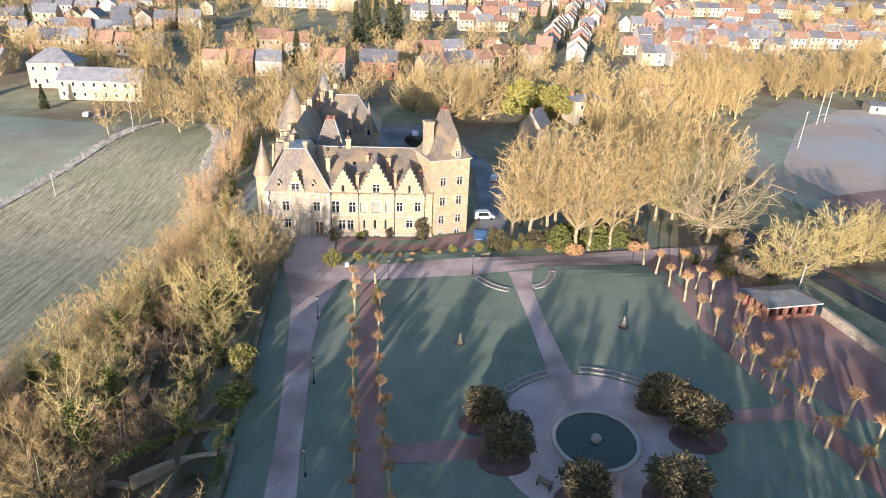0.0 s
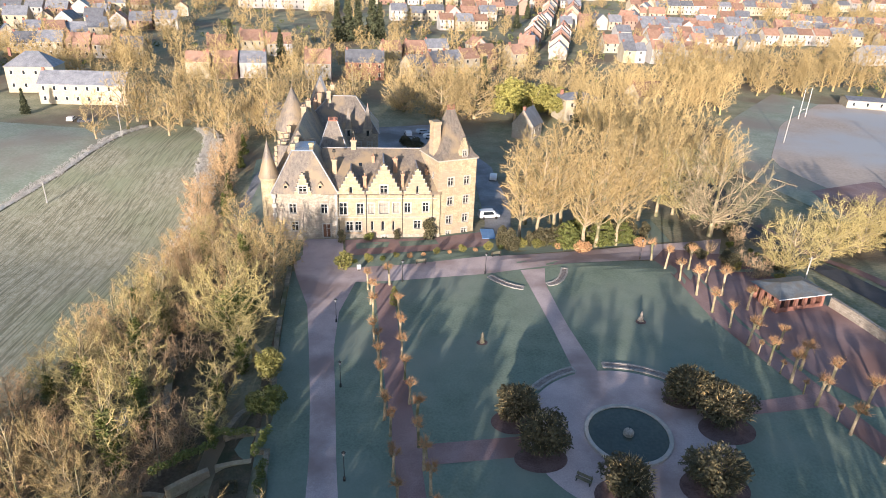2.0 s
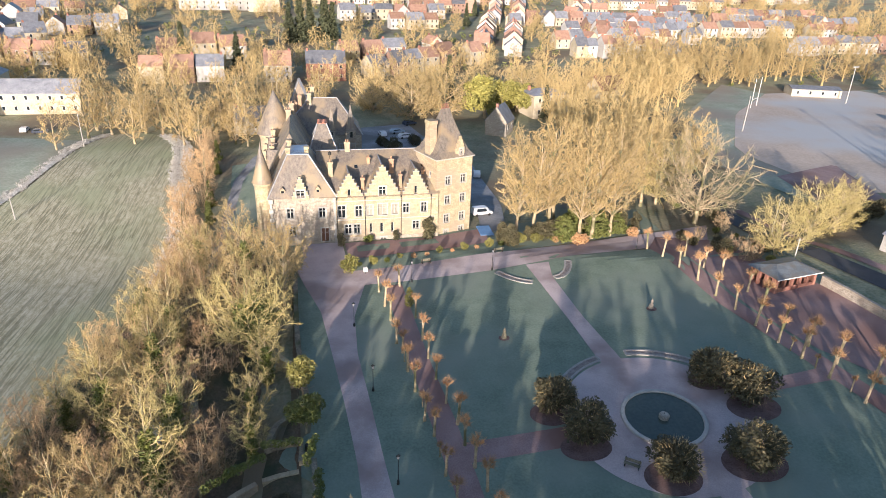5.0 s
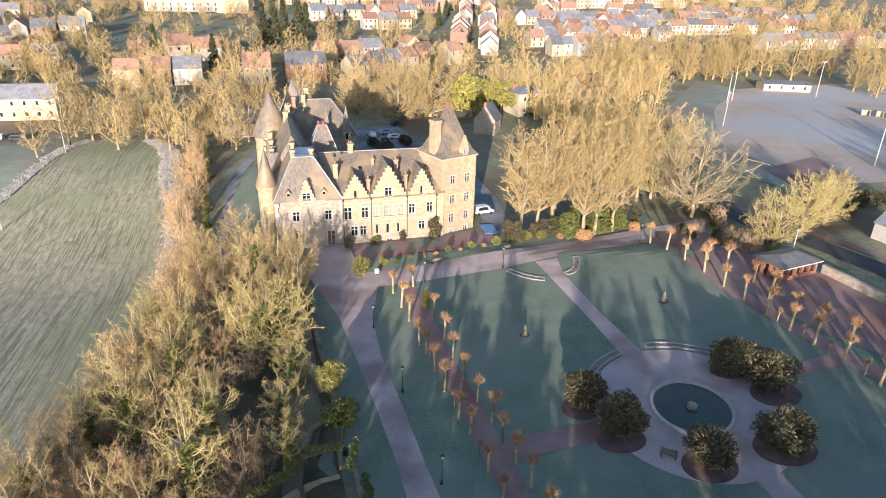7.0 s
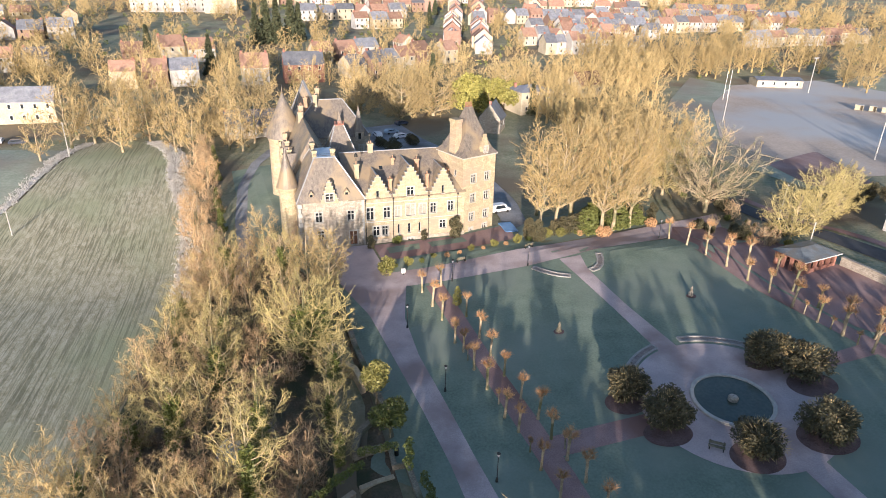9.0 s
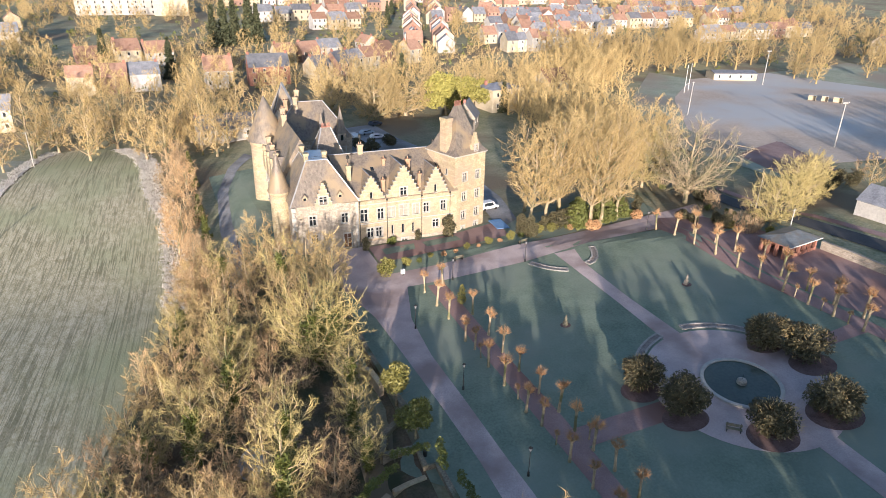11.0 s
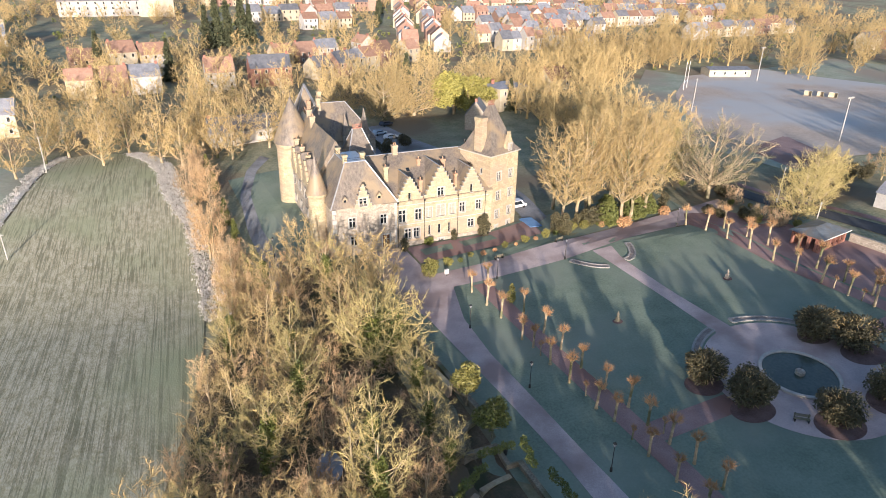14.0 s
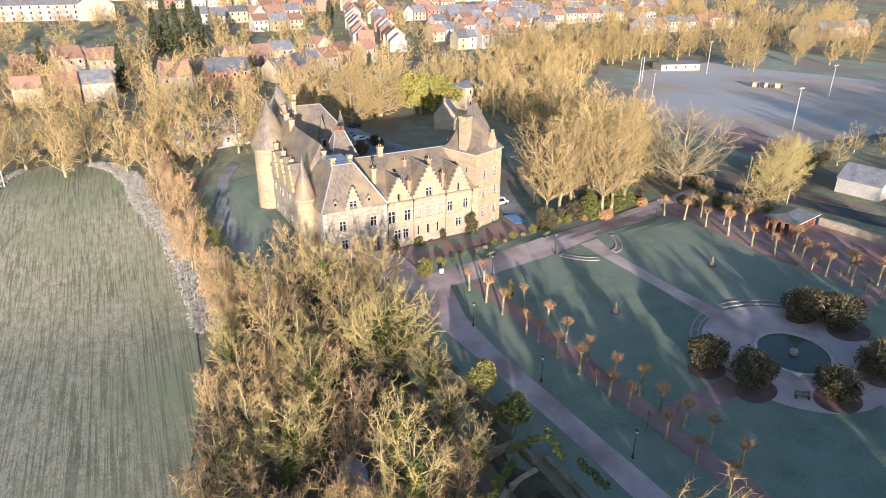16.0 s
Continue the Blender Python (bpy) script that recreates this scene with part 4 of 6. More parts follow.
TALL = "tall bare tree with golden twigs, sunlit on the lawn's edge"
for k, (x, y, s) in enumerate(((15, 112.3, 0.95), (18.5, 113, 1.0), (21.6, 114, 1.05), (26.8, 109.6, 1.02), (29.3, 110, 0.98), (33.4, 111, 0.95), (24.5, 119, 1.1), (31, 120, 1.1), (37, 119, 1.0), (42, 124, 0.92), (17.5, 121, 0.95), (47, 127, 0.9), (36, 128, 0.95))):
    plant(f"tall{k % 3}", x, y, None, s, None, TALL, "tree", "trees beside the castle")
plant("wide", 54, 116, 40, 1.0, None, "broad bare tree with pale heavy limbs", "tree")
for x, y, s in ((58.8, 96.5, 1.0), (71.5, 104.5, 0.95), (79, 107, 0.85), (51, 128, 1.2), (84, 112, 0.8)):
    plant("bushy0" if s == 1.0 else "bushy1", x, y, None, s, None, "bare golden tree beside the road", "tree", "roadside trees")
t, c, v = bare_tree(12.5, 6.8, 47, 40, 12, 14, 0.27, 0.2, 1.0, 0.022, lift=0.6, ivy=3500)
rng = random.Random(48)
for _ in range(3600):
    d = rand_dir(rng, 0.1)
    leaf(*v, Vector((0.3, -0.6, 5.4)) + Vector((d.x * 3.1, d.y * 3.1, d.z * 3.2)) * rng.uniform(0.55, 1.05) * (1 + 0.35 * noise.noise(d * 2.2)), rng.uniform(0.15, 0.28), rng)
kind_of("ivied3", t, c, TWIGMOSS, v)
plant("ivied3", -31.2, 81.5, 60, 1.0, None, "broad bare tree with ivy round its trunk", "tree")
plant("tall1", -27.6, 92.5, 60, 0.62, None, "bare tree with mossy twigs beside the drive", "tree")
plant("mid0", -27.4, 100.5, 10, 1.0, None, "bare tree in front of the castle wing", "tree")
plant("mid2", -30.5, 97.5, 80, 0.95, None, "bare tree in front of the castle wing", "tree")
plant("thin1", -33.5, 104, 10, 0.9, None, "slender bare tree below the castle", "tree")
for x, y, s in ((-28.4, 73.5, 0.75), (-29.6, 66.5, 0.7), (-28.8, 60.5, 0.62)):
    plant("ivied0", x, y, None, s, None, "small bare tree clad in ivy beside the old wall", "tree")
for k, (x, y, s) in enumerate(((-39.5, 60.5, 1.0), (-46.0, 52.0, 1.0), (-51.5, 56.0, 0.9), (-42.5, 47.0, 0.95))):
    plant(f"pole{k % 2}", x, y, None, s, None, "tall slender trunk with few branches", "tree", "wood on the slope")

# rough wood on the slope
rng = random.Random(5)
spots = [(-31.2, 81.5), (-28.4, 73.5), (-29.6, 66.5), (-28.8, 60.5)]
tries = 0
while len(spots) < 88 and tries < 9000:
    tries += 1
    y = rng.uniform(34, 112)
    xl = float(np.interp(y, (34, 50, 75, 106, 112), (-67, -63.5, -58.5, -51, -47)))
    x = rng.uniform(xl, float(np.interp(y, (34, 50, 57, 64, 100, 112), (-24, -33, -31, -31, -33, -36))))
    if all((x - a) ** 2 + (y - b) ** 2 > 3.8 ** 2 for a, b in spots) and (x + 31.2) ** 2 + (y - 81.5) ** 2 > 36 and not (-38.8 < x < -32.2 and 63.5 < y < 78.5) and not (-43.5 < x < -39 and 62 < y < 68):
        spots.append((x, y))
for k, (x, y) in enumerate(spots[4:]):
    name = rng.choice(("mid0", "mid1", "mid2", "thin0", "thin1", "thin2", "ivied0", "ivied2", "ivied1"))
    plant(name, x, y, None, rng.uniform(0.68, 1.0), None, "bare tangled woodland tree" + (" clad in ivy" if name.startswith("ivied") else ""), "tree", "wood on the slope")
for k in range(46):
    y = rng.uniform(45, 108)
    x = rng.uniform(float(np.interp(y, (45, 75, 106), (-61, -56, -49))), -30)
    plant(f"shrub{k % 3}", x, y, None, rng.uniform(0.5, 0.9), None, "leafless undergrowth shrub in the wood", "bush", "undergrowth")

plant("mid1", -20.6, 36.6, 0, 1.22, None, "bare tree at the edge of the lawn", "tree")

# hedge of russet shrubs along the field
for k in range(44):
    y = 104 + k * 1.75
    x = float(np.interp(y, (104, 130, 160, 181), (-49, -51, -54.5, -57))) + rng.uniform(-1.5, 4.5)
    plant(f"shrub{k % 3}" if k % 4 else "thin0", x, y, None, rng.uniform(0.75, 1.3) * (1 if k % 3 else 0.6), None, "russet leafless shrub in the field hedge", "bush", "field hedge")

# far trees: copses before and in the village, and round the sports ground
def copse(n, x0, x1, y0, y1, s0, s1, label, group, seed, kinds=("far0", "far1", "far2"), gap=4.0):
    r = random.Random(seed)
    done = []
    for _ in range(n * 30):
        if len(done) == n:
            break
        x, y = r.uniform(x0, x1), r.uniform(y0, y1)
        if all((x - a) ** 2 + (y - b) ** 2 > gap ** 2 for a, b in done):
            done.append((x, y))
            plant(r.choice(kinds), x, y, None, r.uniform(s0, s1), None, label, "tree", group)


copse(20, -94, -44, 178, 212, 0.9, 1.3, "tall bare tree behind the field", "trees behind the field", 1)
copse(20, -56, -22, 168, 235, 0.8, 1.05, "bare tree behind the castle", "trees behind the castle", 2)
for k, (x, y, s) in enumerate(((4, 205, 1.1), (15, 208, 1.15), (-8, 214, 0.95), (44, 222, 1.0), (10, 222, 1.0))):
    plant(f"round{k % 2}", x, y, None, s, None, "broad bare lime tree with a rounded golden crown", "tree", "limes behind the yard")
for x, y, s in ((28, 206, 1.25), (34.5, 210, 1.05), (41, 215, 0.9)):
    plant("evergreen", x, y, None, s, None, "broad golden-green evergreen behind the castle yard", "tree", "evergreens behind the yard")
copse(10, -14, 50, 226, 246, 0.8, 1.05, "bare golden tree behind the castle yard", "trees behind the yard", 3, gap=6)


def far_trees(name, label, n, x0, x1, y0, y1, s0, s1, gap, seed, kinds=("garden0", "garden1")):
    """Distant trees that nobody could count, in one mesh."""
    r = random.Random(seed)
    done, V, F = [], [], []
    for _ in range(n * 30):
        if len(done) == n:
            break
        x, y = r.uniform(x0, x1), r.uniform(y0, y1)
        if any((x - a) ** 2 + (y - b) ** 2 < gap ** 2 for a, b in done):
            continue
        done.append((x, y))
        m = pose(x, y, ground_at(x, y), 0, 0, r.uniform(0, 360)) @ Matrix.Scale(r.uniform(s0, s1), 4)
        for tv, tf in LISTS[r.choice(kinds)]:
            o = len(V)
            V.extend(m @ p for p in tv)
            F.extend(tuple(i + o for i in f) for f in tf)
    ob = new(name, mesh_of(name, V, F, TWIG))
    return tagged(ob, label, "trees", kind="stuff")


# unseen trees south of the lawn, added to throw shade and light streaks on it
far_trees("tree_stand", "unseen stand of slender bare trees added to shade the park lawn", 118, -46, 84, -4, 17, 0.8, 1.32, 1.7, 21, ("shade0", "shade1", "shade2"))
far_trees("village_trees", "bare trees between the castle and the village", 80, -190, 60, 238, 300, 0.6, 0.95, 6, 22, ("far0", "far1", "far2"))
far_trees("village_trees", "bare trees scattered among the village gardens", 460, -340, 390, 272, 640, 0.55, 1.25, 6, 8)
far_trees("hillside_trees", "bare trees on the wooded hillside", 150, -360, -100, 236, 560, 0.7, 1.25, 4.5, 9)
far_trees("hillside_trees", "bare trees beyond the playing fields", 120, 230, 470, 300, 560, 0.8, 1.4, 7, 19)
far_trees("distant_trees", "bare trees on the far hillside", 110, -450, 480, 600, 950, 1.0, 1.8, 12, 10)
FAR = ("far0", "far1", "far2")
far_trees("tree_row", "tall bare trees behind the sports ground", 34, 104, 200, 252, 300, 1.0, 1.4, 5, 6, FAR)
far_trees("tree_row", "bare trees in a row beyond the sports ground", 34, 190, 330, 215, 300, 1.0, 1.3, 6, 7, FAR)
far_trees("copse", "bare trees of a copse by the sports ground", 16, 100, 160, 250, 270, 0.8, 1.2, 5, 11, FAR)
far_trees("copse", "bare trees of the thick copse beside the lane", 30, 52, 108, 218, 248, 0.85, 1.2, 4.5, 14, FAR)
# belt out of view, added so its long shadows cover the near pitch
far_trees("tree_belt", "unseen bare trees added south of the pitch to shade it", 60, 116, 240, 56, 88, 1.0, 1.35, 3.5, 15, ("far0", "far1", "far2"))
far_trees("copse", "bare trees of the copse beside the sports ground", 36, 48, 74, 140, 205, 0.85, 1.15, 4.5, 4, ("far0", "far1", "far2"))
copse(5, 100, 140, 100, 116, 0.5, 0.8, "rough bare tree by the road", "roadside thicket", 12, gap=4)
for k, (x, y, s) in enumerate(((-43, 346, 1.25), (-38, 350, 1.35), (-33, 350, 1.35), (-26, 356, 1.4), (-22, 358, 1.2), (-59, 276, 0.9), (-85, 300, 1.0), (20, 232, 0.9), (48, 205, 0.7), (60, 420, 0.8), (75, 470, 0.8), (-200, 330, 0.8), (-125, 205, 0.5), (-150, 215, 0.6))):
    plant(f"fir{k % 2}", x, y, None, s, None, "dark dense fir tree rising over the roofs", "tree", "firs")
for k in range(5):
    plant("firgreen", -45.5 - k * 1.2, 118 + k * 13 + (k % 2) * 4, None, 0.32 + 0.05 * (k % 3), None, "small green conifer in the field hedge", "tree", "hedge conifers")

# clipped and rough evergreens of the gardens, too many to count
r3 = random.Random(33)
V, F = [], []
for _ in range(900):
    x, y = r3.uniform(-320, 380), r3.uniform(250, 600)
    g = ground_at(x, y)
    q = r3.uniform(0.8, 2.2)
    for _ in range(20):
        leaf(V, F, Vector((x, y, g + q * 0.6)) + rand_dir(r3, 0.3) * q * r3.uniform(0.5, 1.0), r3.uniform(0.35, 0.8), r3)
tagged(new("garden_bushes", mesh_of("garden_bushes", V, F, IVY)), "green bushes scattered among the village gardens", "bushes", kind="stuff")
# ---------------------------------------------------------------- village
PANES = {}


def house(x, y, w, d, h, rot, walls, cover, rise=None, windows=0, storeys=2, chimneys=1, label="", group="village houses", hipped=False):
    rise = rise or d * 0.42
    ob = base("house", pose(x, y, ground_at(x, y) - 0.3, 0, 0, rot), label or "village house", "house", group)
    part("wall", prism(bmesh.new(), [(-d / 2, 0), (d / 2, 0), (d / 2, h), (0, h + (0 if hipped else rise * 0.98)), (-d / 2, h)] if not hipped else [(-d / 2, 0), (d / 2, 0), (d / 2, h), (-d / 2, h)], -w / 2, w / 2), walls, ob).matrix_basis = pose(0, 0, 0, 0, 0, 90)
    bm = bmesh.new()
    o, t = 0.35, 0.18
    if hipped:
        pts = [(-w / 2 - o, -d / 2 - o, h), (w / 2 + o, -d / 2 - o, h), (w / 2 + o, d / 2 + o, h), (-w / 2 - o, d / 2 + o, h), (-w / 2 + d / 2, 0, h + rise), (w / 2 - d / 2, 0, h + rise)]
        v = [bm.verts.new(p) for p in pts]
        for f in ((0, 1, 5, 4), (2, 3, 4, 5), (3, 0, 4), (1, 2, 5), (3, 2, 1, 0)):
            bm.faces.new([v[i] for i in f])
    else:
        k = rise / (d / 2)
        prism(bm, [(-d / 2 - o, h - o * k), (-d / 2 - o, h - o * k + t), (0, h + rise + t), (d / 2 + o, h - o * k + t), (d / 2 + o, h - o * k), (0, h + rise)], -w / 2 - 0.15, w / 2 + 0.15)
        bmesh.ops.rotate(bm, verts=bm.verts, cent=(0, 0, 0), matrix=Matrix.Rotation(radians(90), 3, "Z"))
        bmesh.ops.recalc_face_normals(bm, faces=bm.faces)
    r = part("roof", bm, cover, ob)
    for c in range(chimneys):
        cx = (-w / 2 + 0.6) if c == 0 else (w / 2 - 0.6)
        part("chimney", cube(cx - 0.4, cx + 0.4, -0.35, 0.35, h + rise * 0.6, h + rise + 0.9), BRICK, r)
    if windows:
        if "w" not in PANES:
            PANES["w"] = mesh_of("window", *box_lists(0.95, 0.12, 1.45), WHITEPAINT)
            PANES["p"] = mesh_of("pane", *box_lists(0.75, 0.14, 1.25), GLASS)
        for s in range(storeys):
            for i in range(windows):
                for side in (-1,):
                    px = (i + 0.5) / windows * w - w / 2
                    q = piece("window", PANES["w" if y < 345 else "p"], ob, pose(px, side * d / 2, (s + 0.55) * h / storeys + 0.1))
                    if y < 345:
                        piece("pane", PANES["p"], q)
    return ob


def box_lists(w, d, h):
    a, b, c = w / 2, d / 2, h / 2
    return ([(-a, -b, -c), (a, -b, -c), (a, b, -c), (-a, b, -c), (-a, -b, c), (a, -b, c), (a, b, c), (-a, b, c)],
            [(3, 2, 1, 0), (4, 5, 6, 7), (0, 1, 5, 4), (1, 2, 6, 5), (2, 3, 7, 6), (3, 0, 4, 7)])


house(-134, 232, 15, 11, 8.5, 8, CREAMWALL, SLATEFAR, 4.5, 4, 2, 1, "tall cream villa with a hipped slate roof", "", True)
house(-112, 220, 27, 9, 6.5, 2, CREAMWALL, SLATEFAR, 3.5, 8, 2, 1, "long cream house with a slate roof")
house(-42, 262, 10, 9, 6.5, 4, WHITEWALL, TILEFAR, 4.5, 3, 2, 2, "white house with an orange tiled roof")
house(-24, 264, 15, 9, 7, 4, BRICK, SLATEFAR, 4, 4, 2, 2, "red brick house with pale window dressings")
house(-100, 480, 46, 14, 9, 2, WHITEWALL, SLATEFAR, 5, 10, 3, 1, "large pale school building with a slate roof")
house(-68, 476, 16, 20, 9, 92, CREAMWALL, SLATEFAR, 7, 0, 2, 0, "pale gabled hall beside the school")
house(49, 211, 13, 10, 7.5, 14, CREAMWALL, SLATEFAR, 1.6, 3, 2, 1, "cream house with a low slate roof behind the castle trees", "village houses", True)
house(79, 232, 13, 8, 4.5, 25, CREAMWALL, TILEFAR, 4, 3, 1, 1, "low house with a tiled roof in the trees")
rng = random.Random(11)


COVERS = {SLATEFAR: "a grey slate roof", TILEFAR: "a red tiled roof"}
FACES = {WHITEWALL: "white rendered", CREAMWALL: "cream rendered", TOWNBRICK: "brown brick"}
LINES = ((-8, 268, 45, 300, 7), (50, 318, 76, 425, 13), (64, 316, 92, 425, 13), (95, 316, 152, 320, 9), (92, 343, 150, 350, 7), (108, 372, 190, 385, 9), (90, 430, 230, 440, 14),
         (-214, 300, -150, 330, 8), (-235, 350, -130, 372, 9), (-62, 262, -92, 258, 3), (-205, 250, -160, 246, 4), (-40, 520, 120, 540, 16), (150, 480, 330, 460, 15), (210, 330, 330, 345, 9),
         (-215, 420, -140, 430, 6), (-330, 480, -180, 540, 10), (80, 430, 112, 560, 12), (96, 430, 128, 560, 12), (130, 400, 215, 412, 9), (120, 355, 185, 362, 7), (140, 455, 200, 560, 10),
         (0, 400, 40, 410, 4), (-20, 440, 50, 455, 6), (10, 480, 80, 490, 7), (200, 390, 300, 400, 9), (230, 430, 340, 430, 9), (160, 520, 300, 540, 13), (60, 590, 260, 610, 16), (-160, 560, 40, 590, 14),
         (-330, 600, -120, 650, 14), (260, 560, 420, 600, 12), (-245, 275, -205, 285, 4), (-170, 285, -120, 292, 5), (-96, 300, -60, 310, 3), (-235, 395, -175, 400, 5), (300, 280, 380, 290, 5), (-20, 300, 30, 318, 5))
for k, (x0, y0, x1, y1, n) in enumerate(LINES):
    r = random.Random(100 + k)
    a, b = Vector((x0, y0)), Vector((x1, y1))
    turn = math.degrees(math.atan2(y1 - y0, x1 - x0))
    step = (b - a).length / n
    for i in range(n):
        if r.random() < 0.1:
            continue
        p = a.lerp(b, (i + 0.5) / n) + Vector((r.uniform(-1, 1), r.uniform(-1.5, 1.5)))
        walls, cover = r.choice((WHITEWALL, CREAMWALL, TOWNBRICK, CREAMWALL, WHITEWALL)), r.choice((SLATEFAR, SLATEFAR, SLATEFAR, TILEFAR, TILEFAR))
        side = -r.uniform(70, 110) if r.random() < 0.12 else 0
        house(p.x, p.y, step * r.uniform(0.75, 1.0), r.uniform(7.0, 9.5), r.uniform(4.8, 7.2), turn + side + r.uniform(-3, 3), walls, cover, None, max(1, int(step / 3.2)), 2, 1 + (r.random() < 0.3), FACES[walls] + " village house with " + COVERS[cover])
# ---------------------------------------------------------------- the park's things
# pond
pond = base("pond", pose(POND[0], POND[1], ground_at(*POND), 3.0, -2.1), "round pond with a pale stone rim and dark water", "pond")
bm = bmesh.new()
N = 72
prof = ((5.1, -0.1), (5.1, 0.32), (5.02, 0.38), (4.66, 0.38), (4.6, 0.32), (4.6, -0.1))
ring = [[bm.verts.new((r * math.cos(6.28318 * i / N), r * math.sin(6.28318 * i / N), z)) for r, z in prof] for i in range(N)]
for i in range(N):
    for k in range(len(prof)):
        a, b = ring[i], ring[(i + 1) % N]
        bm.faces.new((a[k], b[k], b[(k + 1) % 6], a[(k + 1) % 6]))
bmesh.ops.recalc_face_normals(bm, faces=bm.faces)
part("rim", bm, RIM, pond)
bm = bmesh.new()
bm.faces.new([bm.verts.new((4.62 * math.cos(6.28318 * i / N), 4.62 * math.sin(6.28318 * i / N), 0.16)) for i in range(N)])
part("water", bm, WATER, pond)
rock = part("fountain_stone", rings(bmesh.new(), [(0, 0, 0.0, 0.62), (0, 0, 0.55, 0.62), (0, 0, 0.7, 0.52), (0, 0, 0.74, 0.2)], 16), GREYSTONE, pond)
part("jet_pipe", rings(bmesh.new(), [(0, 0, 0.74, 0.03), (0, 0, 1.5, 0.02)], 6), DARKMETAL, rock)


# kerbed flower beds
def offset_line(pts, d):
    out = []
    for i, p in enumerate(pts):
        a, b = Vector(pts[max(0, i - 1)]), Vector(pts[min(len(pts) - 1, i + 1)])
        t = (b - a).normalized()
        out.append((p[0] - t.y * d, p[1] + t.x * d))
    return out


def wall_line(parent, name, pts, d, z0, z1, material, follow=True, label=""):
    """A low wall along a line of points."""
    bm = bmesh.new()
    low, high = z0, z1
    a, b = offset_line(pts, d / 2), offset_line(pts, -d / 2)
    rows = []
    for (x0, y0), (x1, y1), (px, py) in zip(a, b, pts):
        if follow:
            z0, z1 = low + park_at(px, py) - PARK, high + park_at(px, py) - PARK
        rows.append([bm.verts.new(p) for p in ((x0, y0, z0), (x1, y1, z0), (x1, y1, z1), (x0, y0, z1))])
    for r, s in zip(rows, rows[1:]):
        for k in range(4):
            bm.faces.new((r[k], r[(k + 1) % 4], s[(k + 1) % 4], s[k]))
    bm.faces.new(rows[0]), bm.faces.new(rows[-1][::-1])
    bmesh.ops.recalc_face_normals(bm, faces=bm.faces)
    return obj(name, bm, material, parent, label)


def arc(cx, cy, r, a0, a1, n=14):
    return [(cx + r * math.cos(radians(a0 + (a1 - a0) * i / n)), cy + r * math.sin(radians(a0 + (a1 - a0) * i / n))) for i in range(n + 1)]


def flower_bed(pts, width, label):
    ob = base("flower_bed", pose(0, 0, 0), label, "flower bed", "curved flower beds")
    lo, hi = offset_line(pts, -width / 2), offset_line(pts, width / 2)
    s = sheet("soil", lo, hi, PALEBED, 0.09, 2, 14)
    s.parent = ob
    for line in (lo, hi):
        wall_line(ob, "kerb", line, 0.3, PARK, PARK + 0.16, KERB)
    for a, b in ((lo[0], hi[0]), (lo[-1], hi[-1])):
        wall_line(ob, "kerb", [a, b], 0.3, PARK, PARK + 0.156, KERB)


BED = "curved flower bed of bare soil with a frosted kerb"
flower_bed(arc(19.8, 58.8, 12.9, 138, 107), 1.0, BED)
flower_bed(arc(19.8, 58.8, 13.1, 88, 46), 1.0, BED)
flower_bed([(7.6, 96.7), (8.6, 95.4), (9.9, 94.1), (11.2, 93.2), (12.6, 92.6)], 1.0, BED)
flower_bed([(16.9, 93.6), (18.1, 94.0), (19.3, 95.2), (20.2, 96.9), (20.8, 98.9)], 1.0, BED)


# evergreen shrubs on mulch
def laurel(x, y, r, h, seed, label):
    ob = base("shrub", pose(x, y, ground_at(x, y)), label, "shrub", "evergreen shrubs round the pond")
    rng = random.Random(seed)
    V, F = [], []
    for _ in range(16):
        d = rand_dir(rng, 0.6)
        tube(V, F, [Vector((0, 0, -0.1)), Vector((d.x * r * 0.5, d.y * r * 0.5, h * 0.35)), Vector((d.x * r * 0.9, d.y * r * 0.9, abs(d.z) * h * 0.6 + h * 0.3))], [0.07, 0.05, 0.02], 4)
    piece("stem", mesh_of("stem", V, F, BARK), ob)
    blobs = [(0, 0, h * 0.5, r * 0.8)]
    for _ in range(15):
        a, q = rng.uniform(0, 6.28), rng.uniform(0.35, 0.78) * r
        blobs.append((q * math.cos(a), q * math.sin(a), rng.uniform(0.22, 0.8) * h * (1.1 - 0.35 * q / r), rng.uniform(0.3, 0.48) * r))
    piece("foliage", mesh_of("foliage", *leafy(blobs, 5200, 0.2, seed), LAUREL), ob)
    V, F = [], []
    for _ in range(260):
        d = rand_dir(rng, 0.5)
        twig(V, F, Vector((d.x * r * 0.85, d.y * r * 0.85, h * 0.5 + d.z * h * 0.42)), (d + rand_dir(rng) * 0.5).normalized(), rng.uniform(0.4, 0.8), 0.035, rng)
    piece("dry_growth", mesh_of("dry_growth", V, F, TWIG), ob)


SHRUB = "dense dark evergreen shrub with dry tips on brown mulch"
for k, (x, y, r, h) in enumerate(((7.2, 62.3, 2.5, 4.2), (9.1, 57.0, 2.8, 4.3), (29.2, 64.9, 2.7, 4.2), (32.0, 60.5, 3.0, 4.4), (17.0, 50.2, 2.6, 4.0), (26.8, 51.1, 2.9, 4.2))):
    laurel(x, y, r * 1.13, h * 1.06, 300 + k, SHRUB)
for x, y, r, s in ((6.5, 61.1, 3.0, 0.8), (8.8, 55.1, 3.4, 0.7), (28.6, 64.2, 3.0, 0.7), (31.6, 58.7, 3.8, 0.75), (16.6, 49.5, 3.6, 0.8), (26.5, 50.2, 4.2, 0.75)):
    tagged(disc("soil", x, y + 0.3, 0, r * 0.88, 0.085 + 0.002 * int(x) / 10, MULCH, 28, s), "oval bed of brown mulch", "ground", kind="structure")


